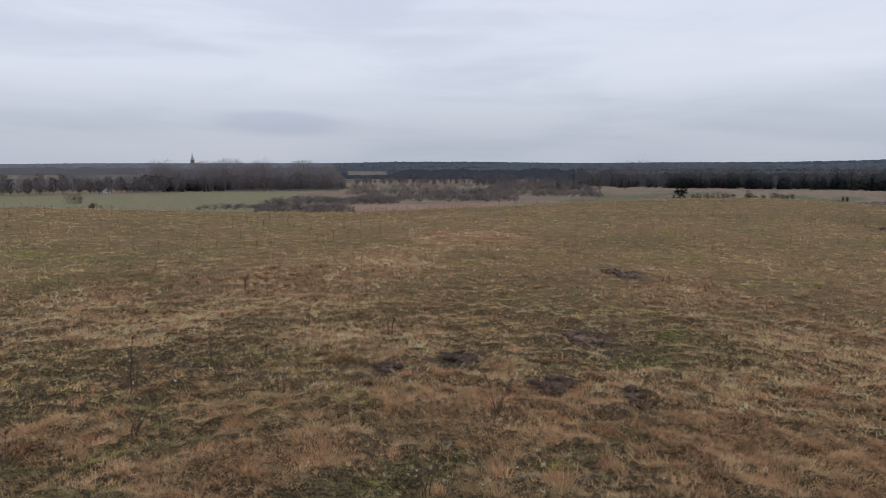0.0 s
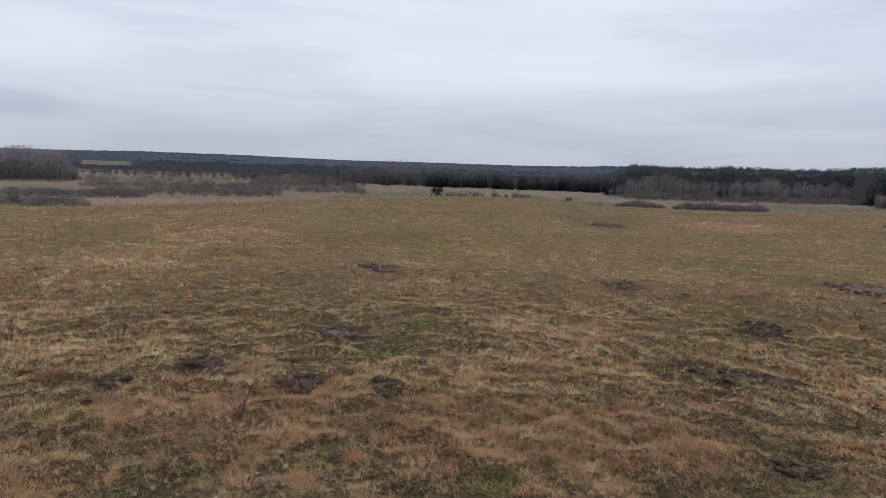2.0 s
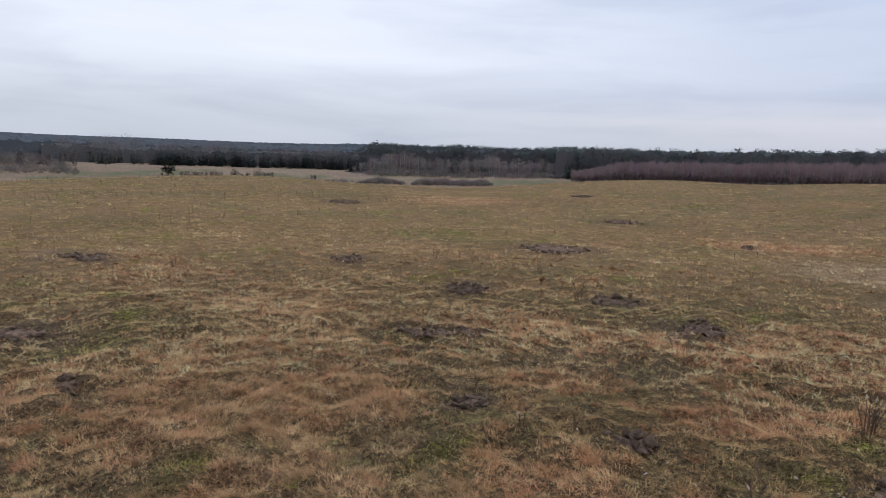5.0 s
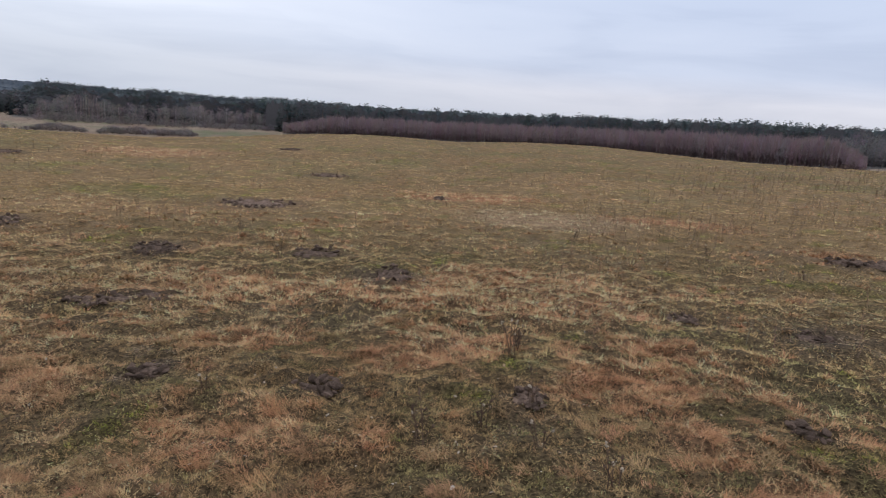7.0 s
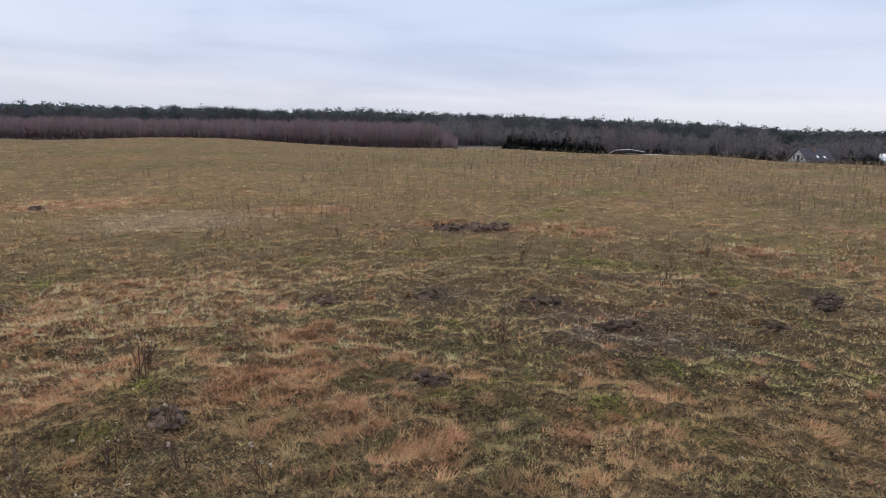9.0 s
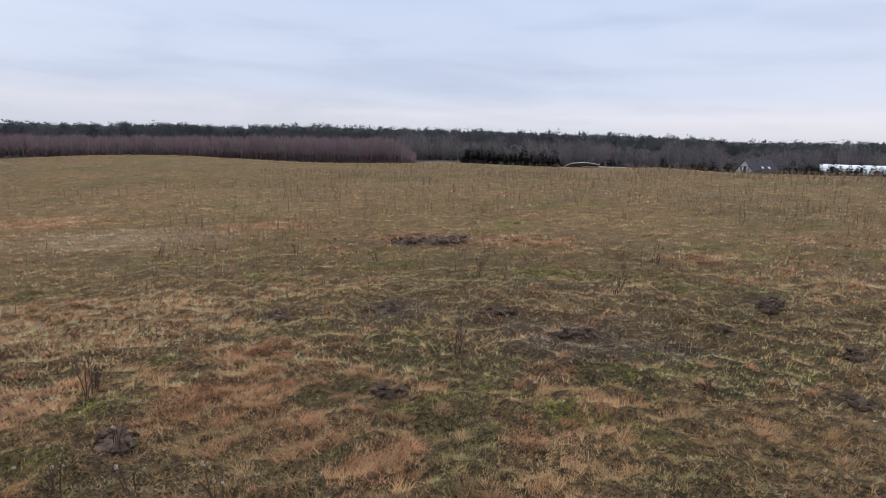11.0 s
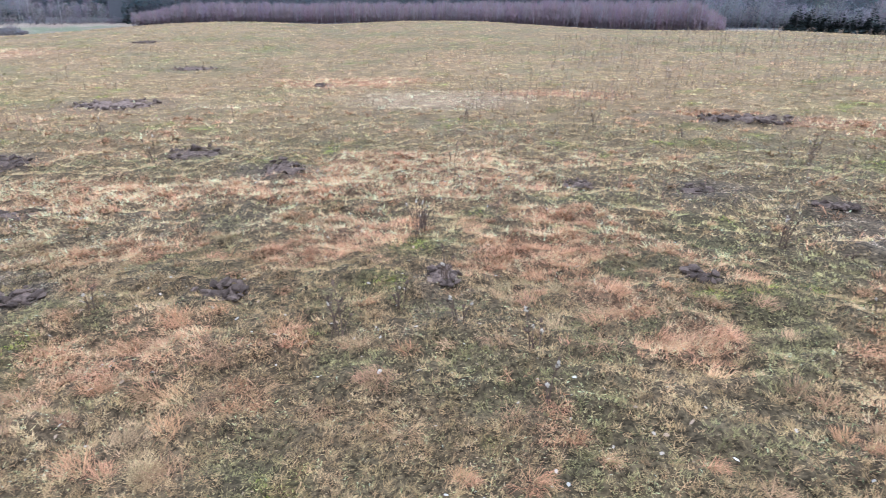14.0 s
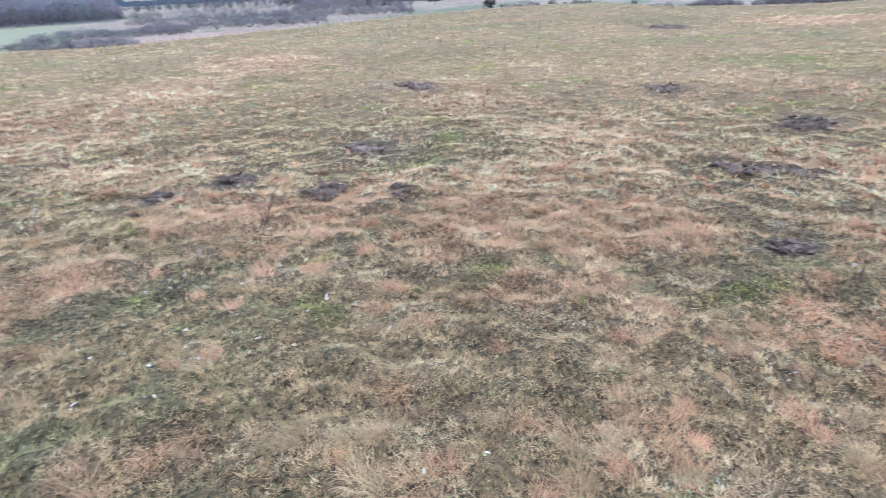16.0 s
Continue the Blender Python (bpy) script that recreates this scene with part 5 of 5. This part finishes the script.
# ---- poly tunnels, tent-like shelter, church ----
def poly_tunnel(label, m, w, h, l):
    root = new("poly_tunnel")
    n = 14
    prof = [(w / 2 * math.cos(math.pi * k / n), h * math.sin(math.pi * k / n) ** 0.8) for k in range(n + 1)]
    bm = bmesh.new()
    a = [bm.verts.new((px, 0, pz)) for px, pz in prof]
    b2 = [bm.verts.new((px, l, pz)) for px, pz in prof]
    for k in range(n):
        bm.faces.new((a[k], a[k + 1], b2[k + 1], b2[k]))
    bm.faces.new(a[::-1]), bm.faces.new(b2)
    part("cover", bm, M_FILM, root, "milky white plastic film")
    k = 0.0
    while k <= l:
        bm = bmesh.new()
        tube(bm, [(px * 1.01, k, pz * 1.01) for px, pz in prof], [0.05] * (n + 1), 4)
        part("hoop", bm, M_SHEET, root)
        k += l / 8
    root.matrix_basis = m
    return tagged(root, label, "greenhouse", "poly tunnels")


for az, r, turn, w, h, l in ((139.9, 205, -140, 10, 5.5, 30), (138.6, 242, 128, 14, 6.7, 46)):
    x, y, z = at_angle(az, r)
    poly_tunnel("long white plastic greenhouse tunnel behind shrubs", pose(x, y, z - 0.1, 0, 0, turn), w, h, l)

root = new("field_shelter")
bm = bmesh.new()
prof = [(-4.6, 0.2), (-3.4, 2.0), (-1.6, 3.0), (1.5, 3.3), (4.5, 2.9)]
top = [[bm.verts.new((px, yy, pz)) for px, pz in prof] for yy in (0, 5)]
bot = [[bm.verts.new((px, yy, pz - 0.14)) for px, pz in prof] for yy in (0, 5)]
for k in range(len(prof) - 1):
    bm.faces.new((top[0][k], top[0][k + 1], top[1][k + 1], top[1][k]))
    bm.faces.new((bot[1][k], bot[1][k + 1], bot[0][k + 1], bot[0][k]))
    for s in (0, 1):
        bm.faces.new((top[s][k], bot[s][k], bot[s][k + 1], top[s][k + 1]))
bmesh.ops.recalc_face_normals(bm, faces=bm.faces)
part("roof", bm, M_SHEET, root, "pale curved sheet roof")
for px in (-3.2, 0.0, 4.0):
    for yy in (0.3, 4.7):
        bm = bmesh.new()
        tube(bm, [(px, yy, -0.6), (px, yy, 2.0 if px < -3 else 3.0)], [0.07, 0.07], 6)
        part("post", bm, M_WOOD, root)
bm = box(bmesh.new(), -2.8, 4.2, 4.3, 4.5, -0.8, 2.7)
bmesh.ops.bevel(bm, geom=list(bm.edges), offset=0.03, segments=1, affect="EDGES")
part("back_wall", bm, M_WOOD, root, "weathered board back wall")
x, y, z = at_angle(119.8, 140)
root.matrix_basis = pose(x, y, z, 0, 0, -119.8)
tagged(root, "open field shelter with pale curved roof", "shelter")

x, y, z = at_angle(122.6, 142)
root = new("long_shed")
part("wall", box(bmesh.new(), -6, 6, 0, 4, -0.5, 1.9), M_WOOD, root)
bm = box(bmesh.new(), -6.3, 6.3, -0.4, 4.4, 1.95, 2.15)
bevel = bmesh.ops.bevel(bm, geom=list(bm.edges), offset=0.04, segments=1, affect="EDGES")
part("roof", bm, M_SHEET, root, "pale flat sheet roof")
root.matrix_basis = pose(x, y, z + 0.3, 0, 0, -122.6)
tagged(root, "long low shed with pale flat roof", "shed")

x, y, z = at_angle(-21.9, 1500)
root = new("church_tower")
part("tower", box(bmesh.new(), -4, 4, -4, 4, -6, 13), M_BRICK, root)
bm = bmesh.new()
tube(bm, [(0, 0, 13), (0, 0, 14.5), (0, 0, 18), (0, 0, 27)], [5.4, 4.2, 2.2, 0.25], 8)
part("spire", bm, M_COPPER, root, "green copper spire")
bm = bmesh.new()
tube(bm, [(0, 0, 27), (0, 0, 30)], [0.15, 0.1], 4)
box(bm, -0.7, 0.7, -0.1, 0.1, 28.6, 28.9)
part("cross", bm, M_CABLE, root)
root.matrix_basis = pose(x, y, z + 4, 0, 0, 20)
tagged(root, "distant church tower with pointed green spire", "church")


# ---- power line by the houses ----
def pole(az, r, h):
    root = new("utility_pole")
    bm = bmesh.new()
    tube(bm, [(0, 0, -0.5), (0, 0, h)], [0.14, 0.09], 7)
    part("post", bm, M_WOOD, root)
    bm = box(bmesh.new(), -0.7, 0.7, -0.05, 0.05, h - 0.35, h - 0.23)
    part("crossarm", bm, M_WOOD, root)
    for s in (-0.6, 0, 0.6):
        bm = bmesh.new()
        tube(bm, [(s, 0, h - 0.23), (s, 0, h - 0.05)], [0.04, 0.05], 6)
        part("insulator", bm, M_WHITE, root)
    x, y, z = at_angle(az, r)
    root.matrix_basis = pose(x, y, z, 0, 0, -az)
    tagged(root, "thin wooden utility pole by the gardens", "pole", "utility poles")
    return Vector((x, y, z + h - 0.05))


tops = [pole(az, r, h) for az, r, h in ((115.4, 150, 4.6), (127.9, 140, 3.6), (136.8, 150, 4.4), (144, 155, 4.6))]
for a, b2 in zip(tops, tops[1:]):
    bm = bmesh.new()
    tube(bm, [a.lerp(b2, k / 8) - Vector((0, 0, 1.2 * (k / 8) * (1 - k / 8))) for k in range(9)], [0.025] * 9, 4)
    tagged(part("overhead_cable", bm, M_CABLE), "dark cable slung between utility poles", "cable", "overhead cables")


# ---- turned-up earth on the field ----
def clod_mesh(seed):
    bm = bmesh.new()
    bmesh.ops.create_icosphere(bm, subdivisions=1, radius=1)
    for v in bm.verts:
        n = noise.noise(v.co * 1.7 + Vector((seed, 0, 0))) * 0.8 + noise.noise(v.co * 4 + Vector((0, seed, 0))) * 0.5
        v.co *= 1 + n
        v.co.z *= 0.5
    me = bpy.data.meshes.new("clod")
    bm.to_mesh(me)
    bm.free()
    me.materials.append(M_EARTH)
    return me


CLODS = [clod_mesh(k * 3.7) for k in range(6)]


def earth_patch(x, y, across, along, az):
    root = new("turned_earth")
    rot = pose(0, 0, 0, 0, 0, -math.degrees(az))
    reach = max(across, along)
    # low ragged bed of soil
    n = 28
    bm = bmesh.new()
    grid = {}
    for i in range(n + 1):
        for j in range(n + 1):
            u, v = 2 * i / n - 1, 2 * j / n - 1
            p = rot @ Vector((u * across * 0.72, v * along * 0.72, 0))
            d = math.hypot(u, v) * 1.35 + 1.1 * noise.noise(Vector((x + p.x * 5, y + p.y * 5, 0))) + 1.0 * noise.noise(Vector((x + p.x * 14, y + p.y * 14, 5)))
            lump = 0.5 + noise.noise(Vector((x + p.x * 9, y + p.y * 9, 3))) + 0.5 * noise.noise(Vector((x + p.x * 23, y + p.y * 23, 7)))
            zz = float(height(x + p.x, y + p.y)) + (0.015 + 0.06 * lump * min(1, reach * 1.5)) * max(0, 1 - d) ** 0.5 - (0.03 if d > 1 else 0)
            grid[i, j] = (bm.verts.new((p.x, p.y, zz)), d)
    for i in range(n):
        for j in range(n):
            q = [grid[i, j], grid[i + 1, j], grid[i + 1, j + 1], grid[i, j + 1]]
            if min(k[1] for k in q) < 1.0:
                bm.faces.new([k[0] for k in q])
    for v in [v for v in bm.verts if not v.link_faces]:
        bm.verts.remove(v)
    part("soil", bm, M_EARTH, root)
    for k in range(int(24 + 60 * min(1, reach))):
        a, q = random.uniform(0, 6.283), math.sqrt(random.random())
        p = rot @ Vector((q * math.cos(a) * across * 0.8, q * math.sin(a) * along * 0.8, 0))
        s = random.choice((0.010, 0.014, 0.02, 0.03, 0.042)) * (0.7 + 0.6 * min(1.5, reach))
        c = new("clod", random.choice(CLODS))
        c.parent = root
        c.matrix_basis = pose(p.x, p.y, float(height(x + p.x, y + p.y)) + s * 0.35 + 0.015, random.uniform(-30, 30), random.uniform(-30, 30), random.uniform(0, 360)) @ Matrix.Scale(s, 4)
    root.matrix_basis = pose(x, y, 0)
    return tagged(root, "heap of turned-up dark crumbly soil in the turf", "soil heap", "turned soil on the field")


for row in PATCHES["earth"]:
    earth_patch(*row)


# ---- dead weeds ----
def weed(x, y, h, heads=True):
    root = new("dead_weed")
    random.seed(int(x * 1000) * 7 + int(y * 1000))
    stems = random.choice((3, 4, 4, 5))
    for k in range(stems):
        hh = h * (1.0 if k == 0 else random.uniform(0.45, 0.9))
        bend, a = random.uniform(0.1, 0.42) * hh, random.uniform(0, 6.283)
        bx, by = random.uniform(-0.03, 0.03), random.uniform(-0.03, 0.03)
        pts = [(bx + bend * math.cos(a) * u * u, by + bend * math.sin(a) * u * u, hh * u - 0.02) for u in (0, 0.35, 0.7, 1.0)]
        bm = bmesh.new()
        tube(bm, pts, [0.0041, 0.0035, 0.0026, 0.0012], 5)
        stem = part("stem", bm, M_STEM, root)
        for q in range(random.randint(3, 6)):
            u = random.uniform(0.35, 0.95)
            a2, l = random.uniform(0, 6.283), hh * random.uniform(0.08, 0.2)
            p = Vector((bx + bend * math.cos(a) * u * u, by + bend * math.sin(a) * u * u, hh * u - 0.02))
            bm = bmesh.new()
            tube(bm, [p, p + Vector((math.cos(a2) * l * 0.6, math.sin(a2) * l * 0.6, l * 0.7)), p + Vector((math.cos(a2) * l * 0.8, math.sin(a2) * l * 0.8, l * 1.2))], [0.0022, 0.0018, 0.001], 4)
            part("side_twig", bm, M_STEM, stem)
        if heads:
            bm = bmesh.new()
            tip, back = Vector(pts[-1]), (Vector(pts[-1]) - Vector(pts[-2])).normalized()
            ln = random.uniform(0.06, 0.16) * hh
            us = [q / 7 for q in range(8)]
            tube(bm, [tip - back * ln * (1 - u) + Vector((random.gauss(0, 0.002), random.gauss(0, 0.002), 0)) for u in us], [random.uniform(0.004, 0.010) * math.sin(0.3 + 2.7 * u) + 0.001 for u in us], 6)
            part("seed_head", bm, M_SEED if random.random() < 0.5 else M_STEM, root)
    root.matrix_basis = pose(x, y, float(height(x, y)), 0, 0, random.uniform(0, 360))
    return tagged(root, "dry brown weed stalk with seed heads in the turf", "weed", "dead weeds")


for row in ((-2.47, 4.73, 0.51), (-2.11, 5.51, 0.29), (-1.60, 7.09, 0.27), (0.42, 4.30, 0.38), (-0.09, 3.10, 0.32), (-1.98, 3.75, 0.22), (-2.49, 3.32, 0.26), (-2.26, 3.45, 0.10), (-1.30, 4.82, 0.24), (-0.62, 7.05, 0.27), (-3.17, 9.74, 0.28), (4.39, 10.10, 0.19), (3.41, 1.98, 0.16), (7.32, 4.07, 0.40), (8.83, 8.37, 0.34), (8.97, 5.90, 0.30), (3.35, 0.54, 0.33), (4.16, 0.08, 0.27), (5.12, 0.40, 0.28), (3.72, 0.28, 0.22), (5.09, -2.22, 0.40), (4.03, -2.36, 0.23), (3.30, -0.48, 0.25), (9.60, -2.44, 0.24), (7.55, -5.92, 0.33), (5.20, 0.42, 0.17), (3.56, -0.08, 0.18), (7.94, -3.46, 0.30), (10.46, -1.33, 0.27), (6.55, -4.69, 0.20), (4.91, -2.58, 0.10), (2.86, -0.54, 0.25), (4.96, 0.39, 0.35), (7.82, -6.08, 0.32), (8.21, -3.61, 0.30), (11.42, 0.75, 0.27), (3.69, -3.50, 0.15), (6.26, -4.44, 0.25),):
    weed(*row)
random.seed(5)


def weed_scatter():
    """Countless thin stalks further out, thickest on one shoulder of the field."""
    tri, tint = [], []
    for n, a0, a1, r0, r1, h0, h1, pale in ((700, -40, 40, 7, 34, 0.12, 0.38, 0.2), (420, 40, 100, 7, 32, 0.12, 0.36, 0.25), (1000, 86, 146, 5.5, 18, 0.12, 0.34, 0.25), (2600, 92, 146, 14, 44, 0.16, 0.44, 0.7), (1300, 100, 146, 30, 68, 0.2, 0.5, 0.8), (520, -40, 24, 28, 54, 0.15, 0.42, 0.35)):
        a = np.radians(rng.uniform(a0, a1, n))
        r = np.sqrt(rng.uniform(r0 * r0, r1 * r1, n))
        x, y = r * np.sin(a), r * np.cos(a)
        keep = fbm(x / 3, y / 3, 97, 2) > 0.42
        x, y, r = x[keep], y[keep], r[keep]
        n = len(x)
        b = np.c_[x, y, height(x, y) - 0.02]
        h = rng.uniform(h0, h1, n)
        wide = 0.0026 + 0.00019 * r
        t = trunks(b, h, wide, 0.12)
        tri.append(t)
        tint.append(mottled(np.tile(np.arange(n), 6), n, (0.19, 0.13, 0.09), 0.35))
        k = np.repeat(np.arange(n), 7)
        d = unit(rng.normal(size=(len(k), 3)) + np.array((0, 0, 0.8)))
        p = b[k] + np.c_[rng.normal(0, 0.012, (len(k), 2)), h[k] * rng.uniform(0.55, 1.0, len(k))]
        tri.append(slivers(p, d, h[k] * 0.15, 0.004 + 0.00042 * r[k]))
        fl = rng.random(n) < pale
        tint.append(np.where(fl[:, None], np.array((0.37, 0.29, 0.21)), np.array((0.20, 0.145, 0.10)))[k] * rng.uniform(0.7, 1.3, (len(k), 1)))
    me = triangles("dry_weed_stalks", np.concatenate(tri), np.concatenate(tint), M_GRASS)
    return tagged(new("dry_weed_stalks", me), "thin dry weed stalks scattered over the pasture", "weeds", kind="stuff")


weed_scatter()


# ---- fallen leaves, herbs ----
def litter(name, label, category, n, r0, r1, size, colours, lift, clump):
    a = np.radians(rng.uniform(-42, 148, n))
    r = r0 + (r1 - r0) * rng.random(n) ** 1.4
    x, y = r * np.sin(a), r * np.cos(a)
    if clump:
        keep = fbm(x / 0.9, y / 0.9, 101 + clump, 3) > 0.55
        x, y = x[keep], y[keep]
    n = len(x)
    s = size * rng.uniform(0.5, 1.5, n)
    w = rng.uniform(0, 6.283, n)
    u = np.c_[np.cos(w), np.sin(w), rng.normal(0, 0.35, n)]
    v = np.c_[-np.sin(w), np.cos(w), rng.normal(0, 0.35, n)] * rng.uniform(0.5, 0.85, n)[:, None]
    c = np.c_[x, y, height(x, y) + lift * rng.uniform(0.4, 1.3, n)]
    S = s[:, None]
    curl = np.c_[np.zeros((n, 2)), s * rng.uniform(0.05, 0.3, n)]
    corners = [c - u * S, c - u * S * 0.4 + v * S * 0.8 + curl, c + u * S * 0.5 + v * S * 0.7 + curl, c + u * S, c + u * S * 0.5 - v * S * 0.7 + curl, c - u * S * 0.4 - v * S * 0.8 + curl]
    verts = np.stack(corners, 1)
    o = 6 * np.arange(n)[:, None]
    loops = np.concatenate((o + [0, 3, 2, 1], o + [0, 5, 4, 3]), 1)
    col = np.array(colours)[rng.integers(0, len(colours), n)] * rng.uniform(0.65, 1.25, n)[:, None]
    me = mesh_from(name, verts, loops, np.full(2 * n, 4), np.repeat(col, 6, 0), M_GRASS)
    return tagged(new(name, me), label, category, kind="stuff")


litter("fallen_leaves", "curled pale fallen leaves lying in the grass", "leaves", 2200, 1.3, 9, 0.010, [(0.38, 0.31, 0.24), (0.30, 0.21, 0.14), (0.42, 0.37, 0.31)], 0.025, 1)
